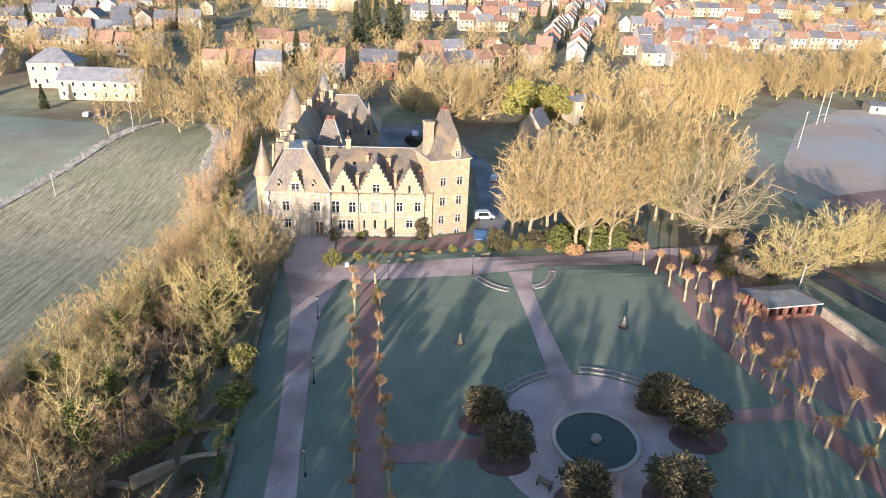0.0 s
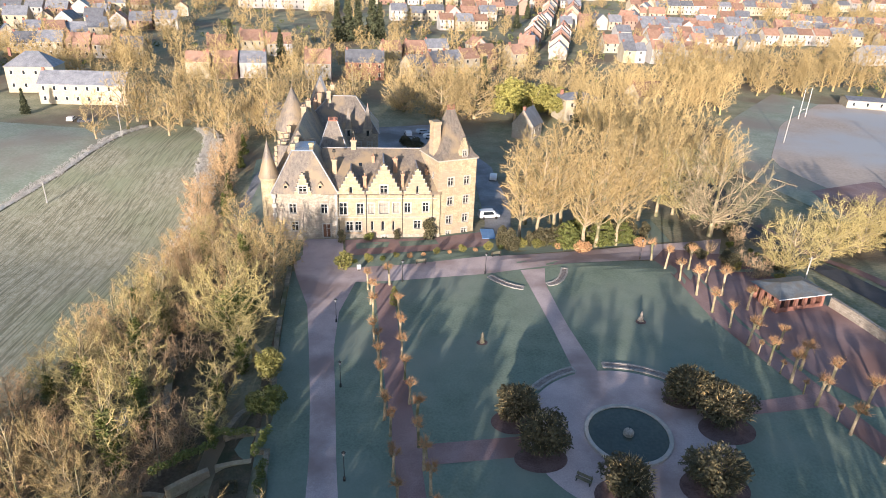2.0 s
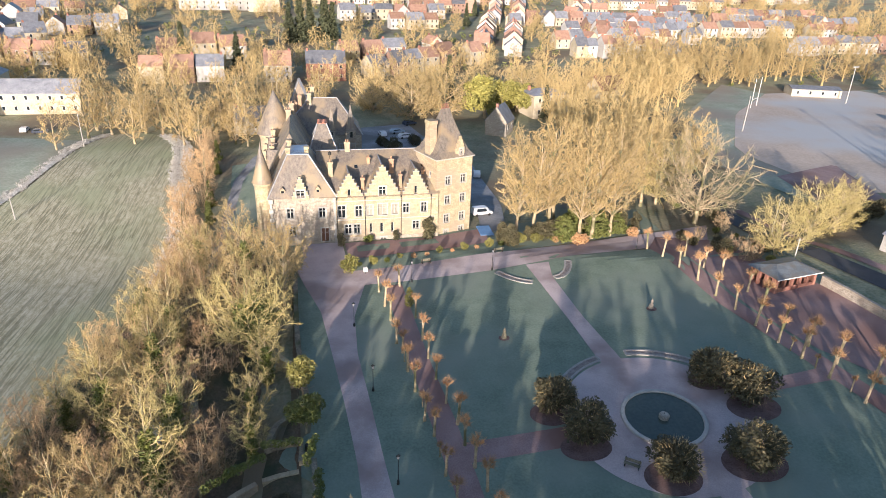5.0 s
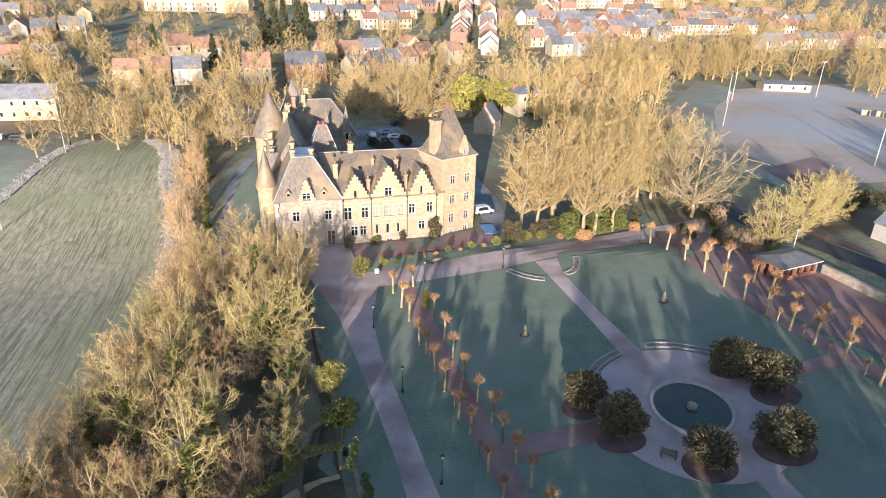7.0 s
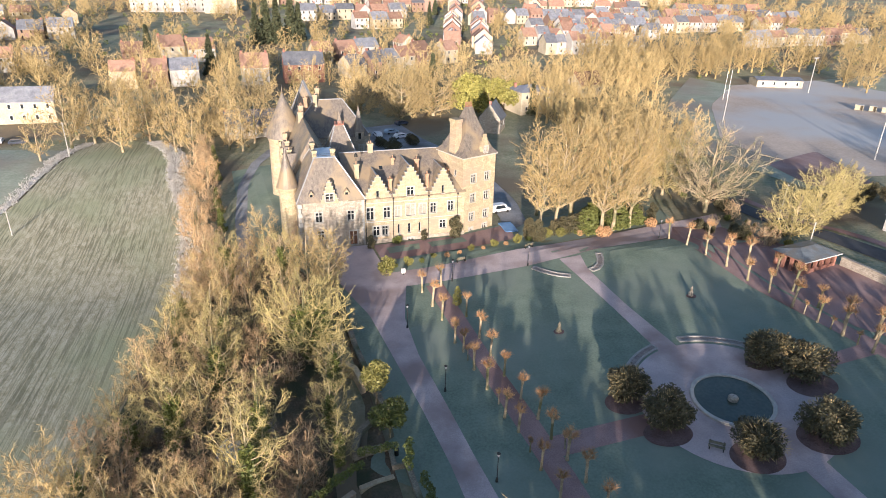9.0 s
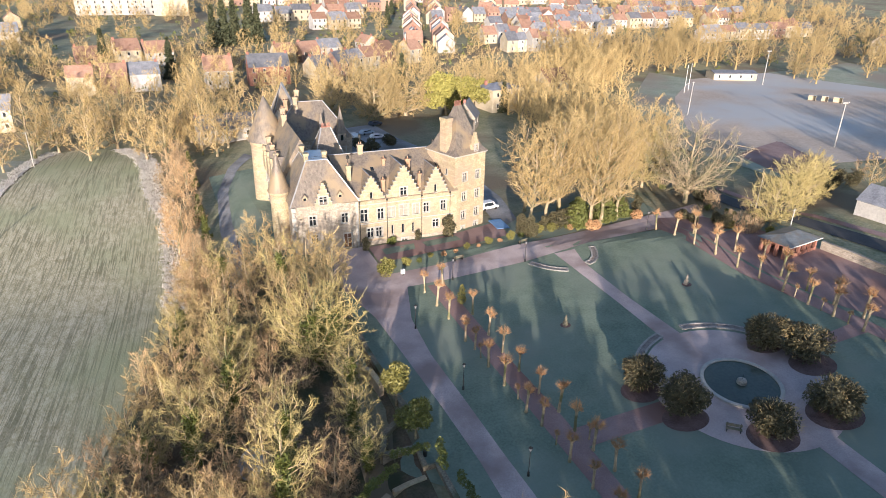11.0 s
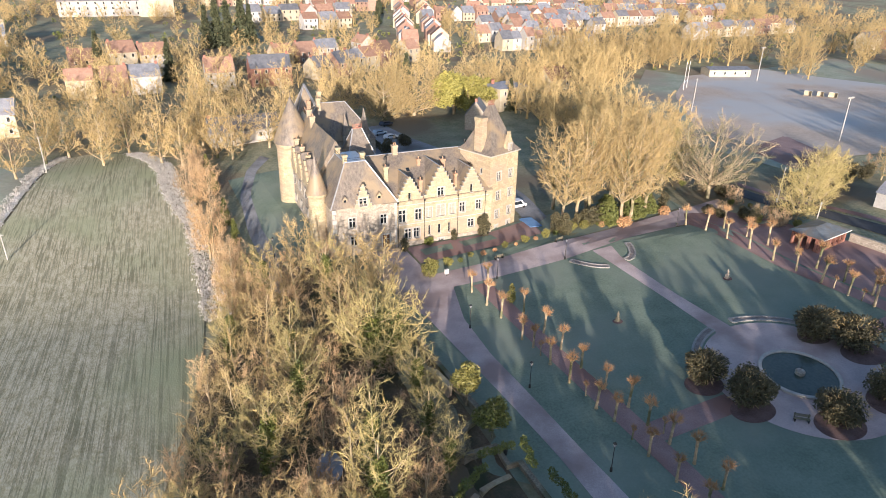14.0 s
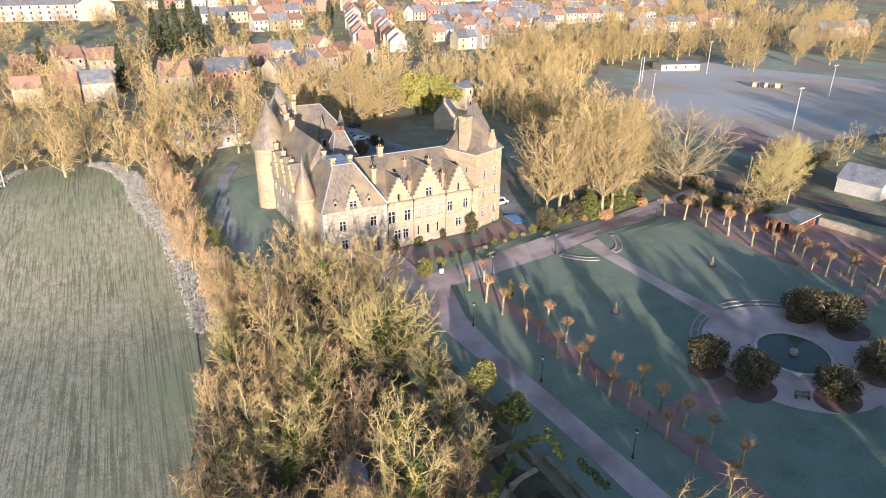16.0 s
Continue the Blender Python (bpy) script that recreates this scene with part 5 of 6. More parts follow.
# pollarded trees in rows
def pollard_lists(seed):
    rng = random.Random(seed)
    TV, TF, CV, CF = [], [], [], []
    top = Vector((rng.gauss(0, 0.12), rng.gauss(0, 0.12), 3.3))
    tube(TV, TF, [Vector((0, 0, -0.2)), Vector((0, 0, 0.4)) + top * 0.02, top * 0.55, top], [0.26, 0.2, 0.17, 0.2], 7)
    for k in range(7):
        a = k * 0.9 + rng.uniform(-0.3, 0.3)
        e = top + Vector((math.cos(a) * rng.uniform(0.25, 0.6), math.sin(a) * rng.uniform(0.25, 0.6), rng.uniform(0.2, 0.7)))
        tube(TV, TF, [top - Vector((0, 0, 0.2)), top.lerp(e, 0.6), e], [0.13, 0.1, 0.11], 5)
        for _ in range(46):
            d = ((e - top).normalized() * 0.7 + rand_dir(rng, 0.9)).normalized()
            twig(CV, CF, e + rand_dir(rng) * 0.08, d, rng.uniform(0.45, 1.25), 0.022, rng)
    for _ in range(14):
        d = rand_dir(rng, 0.2)
        twig(CV, CF, Vector((0, 0, rng.uniform(0, 0.3))), (d + Vector((0, 0, 0.8))).normalized(), rng.uniform(0.3, 0.7), 0.02, rng)
    return (TV, TF), (CV, CF)


POLL = []
for k in range(4):
    t, c = pollard_lists(400 + k)
    POLL.append((mesh_of("trunk", *t, BARK), mesh_of("shoot_spray", *c, SHOOT)))


def pollard(x, y, s, k, group, label="pollarded tree with a knobbly head of orange shoots"):
    rng = random.Random(int(x * 31 + y * 57))
    ob = base("pollard_tree", pose(x, y, ground_at(x, y), rng.uniform(-3, 3), rng.uniform(-3, 3), rng.uniform(0, 360)) @ Matrix.Diagonal((s, s, s * rng.uniform(0.92, 1.1), 1)), label, "tree", group)
    piece("trunk", POLL[k][0], ob), piece("shoot_spray", POLL[k][1], ob)


rng = random.Random(21)
LEFT_A = ((-12.65, 93.2), (-12.0, 88.8), (-11.4, 84.8), (-10.95, 78.7), (-10.35, 76.4), (-10.0, 72.2), (-9.45, 68.0), (-8.9, 62.5), (-8.1, 59.8), (-7.65, 53.7), (-7.1, 49.6), (-6.6, 45.5))
LEFT_B = ((-9.2, 94.5), (-7.6, 84.8), (-7.3, 79.0), (-7.0, 74.6), (-6.5, 70.0), (-5.9, 65.2), (-5.1, 61.3), (-4.8, 57.8), (-4.3, 54.4), (-3.6, 51.0), (-3.2, 47.0))
RIGHT_A = ((37.7, 103.4), (38.4, 98.7), (39.1, 93.9), (40.1, 89.3), (40.5, 84.2), (41.4, 80.0), (42.0, 75.5), (42.8, 71.1), (43.8, 67.3), (44.6, 62.8), (45.8, 57.7), (46.8, 53.2), (47.8, 48.9))
RIGHT_B = ((42.4, 98.3), (43.4, 93.4), (44.2, 89.1), (46.2, 84.6), (45.4, 79.5), (45.8, 74.4), (46.4, 69.7), (47.7, 65.5), (50.1, 61.6), (51.1, 57.2), (52.2, 52.6))
for row, g in ((LEFT_A, "pollards along the alley"), (LEFT_B, "pollards along the alley"), (RIGHT_A, "pollards along the yard"), (RIGHT_B, "pollards along the yard")):
    for i, (x, y) in enumerate(row):
        pollard(x, y, rng.uniform(0.9, 1.08) * (0.98 if g.endswith("yard") else 0.9), (i * 3 + len(row)) % 4, g)
for x, y in ((42.5, 73.5), (43.3, 69.1), (44.2, 65.0), (45.5, 59.9), (-10.25, 74.4), (-8.85, 65.0), (-7.9, 56.5), (-3.9, 56.0)):
    pollard(x, y, 0.5, 1, "young pollards", "small young pollarded tree with orange shoots")
kind_of("clump0", None, leafy([(0, 0, 0.9, 0.75), (0, 0, 1.8, 0.7), (0, 0, 2.7, 0.5), (0, 0, 3.3, 0.3)], 900, 0.14, 7), GOLDEN)
plant("clump0", -8.3, 87.8, 0, 1.0, None, "slim golden evergreen among the pollards", "shrub")


# lamp posts
def lamp_post(x, y, h=3.4):
    ob = base("lamp_post", pose(x, y, ground_at(x, y)), "slim dark lamp post with a pale lantern", "lamp", "park lamps")
    part("base", rings(bmesh.new(), [(0, 0, -0.05, 0.16), (0, 0, 0.5, 0.13), (0, 0, 0.55, 0.06)], 10), DARKMETAL, ob)
    part("post", rings(bmesh.new(), [(0, 0, 0.55, 0.055), (0, 0, h, 0.04)], 8), DARKMETAL, ob)
    lan = part("lantern", rings(bmesh.new(), [(0, 0, h, 0.1), (0, 0, h + 0.42, 0.2)], 6), LEAD, ob)
    part("cap", rings(bmesh.new(), [(0, 0, h + 0.42, 0.26), (0, 0, h + 0.62, 0.04)], 6), DARKMETAL, lan)


for x, y in ((-16.83, 83.9), (-14.74, 68.9), (-12.83, 53.3), (-7.1, 95.6), (6.9, 97.6), (35.7, 103.7), (57.6, 101), (-40.6, 121)):
    lamp_post(x, y)


# statues on plinths
def statue(x, y, s, m, label):
    bm = bmesh.new()
    box(bm, -0.5, 0.5, -0.5, 0.5, 0, 0.25), box(bm, -0.36, 0.36, -0.36, 0.36, 0.25, 0.95), box(bm, -0.42, 0.42, -0.42, 0.42, 0.95, 1.05)
    rings(bm, [(0, 0, 1.05, 0.34), (0.02, 0, 1.4, 0.3), (0.0, 0.02, 1.8, 0.36), (0, 0, 2.05, 0.26), (0.02, 0, 2.2, 0.12), (0.03, 0, 2.35, 0.17), (0.03, 0, 2.5, 0.1)], 10)
    ob = tagged(obj("statue", bm, m), label, "statue", "lawn statues")
    ob.matrix_basis = pose(x, y, ground_at(x, y) + 0.06, 0, 0, 20) @ Matrix.Scale(s, 4)


statue(4.4, 77.8, 0.66, OLDWALL, "weathered dark stone figure on a plinth")
statue(28.7, 82.2, 0.66, GREYSTONE, "pale stone figure on a plinth")
for x, y in ((4.4, 77.7), (28.7, 82.0)):
    tagged(disc("soil", x, y, 0, 0.8, 0.08, MULCH, 24, 0.85), "round bed of brown mulch", "ground", kind="structure")


def bench(x, y, rot):
    ob = base("bench", pose(x, y, ground_at(x, y) + 0.07, 0, 0, rot), "weathered slatted park bench", "bench")
    for k in range(4):
        part("seat_slat", cube(-0.9, 0.9, -0.2 + k * 0.12, -0.1 + k * 0.12, 0.42, 0.46), OLDWALL, ob)
    for k in range(3):
        part("back_slat", cube(-0.9, 0.9, 0.3, 0.34, 0.55 + k * 0.14, 0.65 + k * 0.14), OLDWALL, ob)
    for s in (-0.75, 0.75):
        part("leg", prism(bmesh.new(), [(s - 0.05, 0), (s + 0.05, 0), (s + 0.05, 0.42), (s - 0.05, 0.42)], -0.2, 0.3), DARKMETAL, ob)
        part("back_post", cube(s - 0.05, s + 0.05, 0.34, 0.4, 0, 0.98), DARKMETAL, ob)


bench(12.7, 51.8, -35), bench(9.5, 104.5, 195), bench(-4, 101.8, 192)

# long shed with brick piers
shed = base("shed", pose(50.0, 83.3, ground_at(52, 85) - 0.25, 0, 0, 13), "low red brick shed with arched openings and a frosted hipped roof", "shed")
SL, SD, SH = 8.8, 5.4, 2.5
for k in range(6):
    x = k * (SL - 0.5) / 5
    part("pier", cube(x, x + 0.5, 0, 0.45, 0, SH), BRICK, shed)
for k in range(4):
    y = 0.5 + k * (SD - 1.0) / 3
    part("pier", cube(0, 0.45, y, y + 0.5, 0, SH), BRICK, shed)
part("beam", cube(-0.02, SL + 0.02, -0.02, 0.47, SH, SH + 0.35), BRICK, shed)
part("beam", cube(-0.02, 0.47, 0.47, SD, SH, SH + 0.35), BRICK, shed)
part("wall", cube(SL - 0.4, SL, 0.45, SD, 0, SH + 0.3), BRICK, shed)
part("wall", cube(0.47, SL - 0.4, SD - 0.4, SD, 0, SH + 0.3), BRICK, shed)
for k in range(5):
    x = 0.5 + k * (SL - 0.5) / 5
    part("parapet", cube(x, x + (SL - 0.5) / 5 - 0.5, 0.06, 0.35, 0, 1.0), BRICK, shed)
bm = bmesh.new()
v = [bm.verts.new(p) for p in ((-0.5, -0.5, SH + 0.35), (SL + 0.5, -0.5, SH + 0.35), (SL + 0.5, SD + 0.5, SH + 0.35), (-0.5, SD + 0.5, SH + 0.35), (2.4, SD / 2, SH + 1.35), (SL - 2.4, SD / 2, SH + 1.35))]
for f in ((0, 1, 5, 4), (2, 3, 4, 5), (3, 0, 4), (1, 2, 5), (3, 2, 1, 0)):
    bm.faces.new([v[i] for i in f])
SHEDROOF = mat("frosted_shed_roof", (0.12, 0.135, 0.14), (0.21, 0.225, 0.23), 0.8, 0.5, 0.0, 6, c=(0.16, 0.14, 0.11), cscale=0.5)
rf = part("roof", bm, SHEDROOF, shed)
part("fascia", cube(-0.52, SL + 0.52, -0.56, -0.5, SH + 0.2, SH + 0.36), WHITEPAINT, rf)


# walls: each stone run with a coping
def stone_wall(pts, d, below, top, label, material=None, name="garden_wall"):
    ob = base(name, pose(0, 0, 0), label, "wall", kind="structure")
    wall_line(ob, "stonework", pts, d, below, top, material or OLDWALL)
    wall_line(ob, "coping", pts, d + 0.14, top + 0.003, top + 0.13, material or OLDWALL)
    return ob


stone_wall([(59.7, 85.2), (60.5, 81.0), (61.5, 75.7), (63.3, 68.7), (65.7, 59.8), (69.2, 48.1)], 0.5, -0.5, 2.1, "sunlit rubble stone wall between yard and road", GREYSTONE)
stone_wall([(-26.6, 105.4), (-25.9, 94.3), (-24.8, 79.8), (-23.3, 69.6), (-22.5, 65.7)], 0.55, -3.2, 1.1, "old stone wall along the lawn")
stone_wall([(-22.5, 65.7), (-24.9, 65.0), (-26.3, 63.7), (-27.3, 60.5)], 0.55, -3.2, 0.9, "old stone wall round a nook of lawn")
stone_wall([(-27.3, 60.5), (-23.3, 60.6), (-23.2, 57.5), (-21.8, 57.5), (-21.3, 51.6), (-20.8, 43.0)], 0.5, -3.2, 1.0, "ivy-topped garden wall")
stone_wall([(-31.5, 52.6), (-29.6, 54.2), (-27.8, 55.4)], 0.5, -3.5, 0.4, "pale sunlit wall of the sunken garden", STONE)
stone_wall([(-27.2, 55.7), (-25.4, 56.2), (-23.4, 56.5)], 0.5, -3.5, 0.4, "pale sunlit wall of the sunken garden", STONE)
stone_wall([(-38.4, 76.8), (-37.4, 71.5), (-36.0, 65.6)], 0.8, -6.5, -0.6, "ruined wall with a mossy top in the wood")
stone_wall([(-27.3, 76.2), (-25.6, 74.3), (-24.9, 71.0)], 0.6, -3.2, 1.9, "pale broken wall beside the lawn", STONE)
stone_wall([(-36.5, 52.5), (-33.5, 53.0), (-31.8, 52.7)], 0.5, -4.5, -0.6, "low broken wall of the sunken garden", STONE)
tagged(disc("pool", -41.3, 66.4, 0, 1.5, 0.12, PALEBLUE, 24, 1.7), "small frozen pool among the trees", "pool", kind="structure")
# box-edged beds of the sunken garden
for x, y in ((-24.9, 52.6), (-27.3, 51.4), (-24.2, 49.3), (-26.6, 48.2)):
    ob = base("hedge", pose(x, y, ground_at(x, y), 0, 0, 14), "clipped low box hedge round a small bed", "hedge", "box beds")
    for a in ((-0.9, 0.9, -0.9, -0.6), (-0.9, 0.9, 0.6, 0.9), (-0.9, -0.6, -0.6, 0.6), (0.6, 0.9, -0.6, 0.6)):
        r = random.Random(int(x * 10 + a[0] * 7 + a[2] * 3))
        V, F = [], []
        for _ in range(160):
            leaf(V, F, Vector((r.uniform(a[0], a[1]), r.uniform(a[2], a[3]), r.uniform(0.05, 0.5))), 0.09, r)
        piece("clipped_side", mesh_of("clipped_side", V, F, LAUREL), ob)
# evergreens at the nook, ivy on the walls
t, c, v = bare_tree(5.5, 2.2, 91, 8, 4, 2, 0.12, 0.3, 0.6, 0.03)
kind_of("clump1", t, leafy([(0, 0, 3.4, 1.5), (0.7, 0.3, 4.3, 1.1), (-0.7, -0.2, 4.6, 1.0), (0.1, 0.2, 5.3, 0.9), (0.3, -0.9, 3.9, 1.0), (-0.9, 0.6, 3.4, 1.0)], 2600, 0.2, 8), GOLDEN)
kind_of("clump2", t, leafy([(0, 0, 3.2, 1.6), (1.1, 0.3, 3.6, 1.2), (-1.2, -0.2, 3.3, 1.2), (1.9, 0.2, 2.9, 0.9), (0.3, -1.1, 2.9, 1.0), (-0.9, 1.0, 3.0, 1.1)], 2400, 0.2, 9), IVY)
plant("clump1", -23.6, 68.8, 0, 1.0, None, "golden-green evergreen tree catching the sun", "tree")
plant("clump2", -22.9, 62.6, 30, 1.0, None, "bushy green evergreen tree with a short trunk", "tree")
kind_of("clump3", None, leafy([(i * 0.8 - 2.0, 0.2 * math.sin(i * 2.0), 0.1, 0.55) for i in range(6)], 800, 0.15, 10), IVY)
for x, y, r, z in ((-25.0, 57.1, 5, 0.9), (-28.6, 54.8, 32, 0.3), (-30.8, 53.2, 40, 0.1), (-21.9, 55.8, 80, 0.8), (-20.9, 50.5, 95, 0.8)):
    plant("clump3", x, y, r, 0.9, z, "tangle of ivy over the wall top", "ivy", "ivy on walls")
post = base("litter_bin", pose(-22.6, 59.6, ground_at(-22.6, 59.6)), "small dark litter bin on the grass", "bin")
part("drum", rings(bmesh.new(), [(0, 0, 0, 0.26), (0, 0, 0.8, 0.28)], 12), DARKMETAL, post)
part("lid", rings(bmesh.new(), [(0, 0, 0.81, 0.3), (0, 0, 0.95, 0.15)], 12), DARKMETAL, post)

# castle garden: brown walks, grass plots, shrubs, ivy
laid("path", "brown garden walk below the castle front", [(-17.3, 105.0), (-2, 106.6), (9.0, 109.6)], [(-18.0, 111.4), (-2, 112.6), (9.5, 116.6)], REDGRAVEL, 0.07, 3, 10)
laid("lawn", "small grass plot in the castle garden", [(-15.6, 107.6), (-10.0, 108.2)], [(-15.9, 109.9), (-9.6, 110.6)], LAWN, 0.085, 2, 4)
laid("lawn", "small grass plot in the castle garden", [(-7.6, 108.6), (-0.5, 109.9)], [(-8.0, 110.8), (-1.0, 112.0)], LAWN, 0.085, 2, 4)
laid("lawn", "grass strip between garden and walk", [(-17.0, 101.6), (0, 103.4), (13, 106.6)], [(-17.2, 104.4), (0, 106.2), (12.6, 109.2)], LAWN, 0.089, 2, 8)
kind_of("clump4", None, leafy([(0, 0, 0.8, 1.0), (0.6, 0.2, 1.3, 0.7), (-0.5, -0.3, 1.2, 0.7), (0.1, 0.4, 1.7, 0.6)], 1100, 0.15, 12), GOLDEN)
kind_of("clump5", None, leafy([(0, 0, 0.6, 0.8), (0.4, 0.2, 0.9, 0.6), (-0.4, -0.2, 0.8, 0.6)], 800, 0.14, 13), IVY)
kind_of("clump6", None, leafy([(0, 0.1, 1.0, 1.0), (0.3, 0, 2.2, 1.1), (-0.3, 0.1, 3.2, 1.0), (0.2, 0, 4.1, 0.6)], 1800, 0.18, 14, 1.0), LAUREL)
kind_of("clump7", None, leafy([(0, 0, 0.5, 0.75), (0.3, 0.2, 0.8, 0.5)], 600, 0.13, 15), SHOOT)
plant("clump4", -17.3, 100.6, 0, 1.35, None, "yellow-green shrub at the corner of the drive", "shrub")
plant("clump6", -2.3, 112.3, 0, 1.0, PARK - 0.3, "dark ivy climbing the castle front", "ivy")
plant("clump5", -13.6, 111.5, 0, 1.0, PARK, "small green shrub at the castle foot", "shrub", "shrubs at the castle foot")
plant("clump6", -8.4, 112.1, 0, 0.5, PARK - 0.2, "dark ivy at the castle foot", "ivy")
plant("clump6", -18.6, 110.4, 0, 0.6, PARK - 0.2, "dark conifer beside the castle door", "shrub")
r2 = random.Random(77)
for k in range(13):
    x = -15.5 + k * 2.4
    plant(r2.choice(("clump4", "clump5", "clump5", "clump7")), x, 102.6 + (x + 15) * 0.2 + r2.uniform(-0.5, 0.5), None, r2.uniform(0.45, 0.75), None, "low shrub in the castle garden border", "shrub", "garden border")
for k in range(22):
    x = 11 + k * 1.35
    y = 107.2 + (x - 11) * 0.2 + r2.uniform(-0.6, 1.6)
    plant(r2.choice(("clump5", "clump5", "clump7", "clump4", "clump6")), x, y, None, r2.uniform(0.55, 1.0), None, "green and russet shrub under the tall trees", "shrub", "shrubs under the trees")
kind_of("laurel0", None, leafy([(0, 0, 1.3, 1.8), (1.3, 0.3, 1.6, 1.3), (-1.2, 0.2, 1.5, 1.3), (0.2, 0.8, 2.6, 1.3), (0.4, -0.8, 2.0, 1.1)], 2200, 0.22, 16), LAUREL)
for x, y, s in ((19.5, 110.6, 1.0), (22.5, 111.6, 1.1), (31.0, 113, 1.3), (34.5, 114.2, 1.2), (37, 115.5, 1.0)):
    plant("laurel0", x, y, None, s, None, "dark evergreen shrub beneath the trees", "shrub", "evergreens under the trees")
for k in range(16):
    x, y = 46.5 + r2.uniform(-1.5, 4.5) + k * 0.45, 108 - k * 1.15 + r2.uniform(-1, 1)
    plant(r2.choice(("laurel0", "clump5", "clump4", "shrub0")), x, y, None, r2.uniform(0.5, 0.8), None, "rough shrub beside the yard", "shrub", "shrubs by the yard")
sign = base("notice_box", pose(-14.6, 99.6, ground_at(-14.6, 99.6), 0, 0, 15), "small white box sign at the drive", "sign")
part("box", cube(-0.32, 0.32, -0.2, 0.2, 0.35, 1.15), WHITEPAINT, sign), part("foot", cube(-0.12, 0.12, -0.1, 0.1, -0.1, 0.35), DARKMETAL, sign)
tagged(obj("parking_bay", cube(8.0, 10.6, 112.8, 117.5, PARK, PARK + 0.3), BLUETARP), "flat blue painted parking bay beside the tower", "ground", kind="structure")
laid("pavement", "frosted grey yard beside and behind the castle", [(8, 112.5), (9.5, 122), (10, 160), (-20, 173), (-22, 192)], [(14, 117), (16, 130), (15, 160), (6, 182), (2, 199)], YARDGRIT, 0.05, 6, 24)


# cars
def car(x, y, rot, paint, label, van=False, z=None):
    ob = base("van" if van else "car", pose(x, y, (ground_at(x, y) if z is None else z) + 0.06, 0, 0, rot), label, "van" if van else "car", "parked cars")
    h = 1.85 if van else 1.45
    low = [(-2.15, 0.35), (2.15, 0.35), (2.2, 0.7), (2.05, 0.9), (1.2, 1.0), (0.55 if not van else 1.0, h - 0.04), (-1.5 if not van else -2.0, h), (-2.12, 1.0)]
    body = prism(bmesh.new(), low, -0.85, 0.85)
    bmesh.ops.bevel(body, geom=body.edges[:], offset=0.07, segments=1, affect="EDGES")
    part("body", body, paint, ob)
    for s in (-1, 1):
        part("side_window", prism(bmesh.new(), [(-1.5, 1.0), (1.0, 1.0), (0.5, h - 0.14), (-1.35, h - 0.14)], s * 0.852 - 0.006, s * 0.852 + 0.006), GLASS, ob)
    glass = bmesh.new()
    a, b = (1.12, 1.04), (0.62 if not van else 1.02, h - 0.12)
    v = [glass.verts.new(p) for p in ((a[0] + 0.03, -0.7, a[1]), (a[0] + 0.03, 0.7, a[1]), (b[0] + 0.03, 0.62, b[1]), (b[0] + 0.03, -0.62, b[1]))]
    glass.faces.new(v)
    part("windscreen", glass, GLASS, ob)
    for wx in (-1.35, 1.4):
        for wy in (-0.8, 0.8):
            w = part("wheel", rings(bmesh.new(), [(0, 0, -0.1, 0.3), (0, 0, 0.1, 0.3)], 14), RUBBER, ob)
            w.matrix_basis = pose(wx, wy, 0.3, 90)


car(10.4, 123.8, 12, CARWHITE, "white van parked beside the castle", True)
car(-2.0, 188.5, 20, CARBLUE, "pale blue car parked in the yard")
car(0.0, 183.5, 15, CARWHITE, "white car parked in the yard")
car(2.5, 197.5, 25, CARDARK, "dark car parked in the yard")
car(-6.5, 186, 100, CARWHITE, "white car parked in the yard")
car(14.5, 150, 80, CARWHITE, "white car parked by the trees")
car(-103, 196, 10, CARDARK, "dark car parked before the cream house")
car(-108, 198, 100, CARWHITE, "white car parked before the cream house")

# ---------------------------------------------------------------- field and surroundings
FIELD_W = [(-116, 45), (-108, 90), (-100, 121), (-94.1, 142.6), (-90.5, 156), (-87.5, 178), (-86, 187), (-83, 194), (-77, 196.6)]
FIELD_E = [(-65, 45), (-58.5, 75), (-54.5, 95), (-53.8, 110), (-54.5, 128), (-56.2, 147), (-60.3, 161), (-61.6, 174), (-64.6, 185), (-70, 193.4)]
laid("field", "frosted arable field with faint furrows", FIELD_W, FIELD_E, FIELD, 0.06, 18, 44)
laid("verge", "strip of white frosted rank grass", [(x - 2.0, y + 0.6) for x, y in FIELD_W[:-2]], [(x - 0.5, y) for x, y in FIELD_W[:-2]], VERGE, 0.12, 3, 30)


def tufts(name, label, line, out, n, seed):
    """Frosted grass tufts scattered along a line of points."""
    r = random.Random(seed)
    V, F = [], []
    for _ in range(n):
        k = r.uniform(0, len(line) - 1.001)
        i = int(k)
        p = Vector(line[i]).lerp(Vector(line[i + 1]), k - i)
        x, y = p.x + out * r.random() ** 1.4 + r.gauss(0, 0.4) + 0.8 * noise.noise(Vector((p.y * 0.3, 3, seed))), p.y + r.gauss(0, 0.5)
        for _ in range(5):
            twig(V, F, Vector((x + r.gauss(0, 0.18), y + r.gauss(0, 0.18), ground_at(x, y))), rand_dir(r, 1.2), r.uniform(0.25, 0.7), 0.07, r)
    tagged(new(name, mesh_of(name, V, F, VERGE)), label, "grass", kind="stuff")


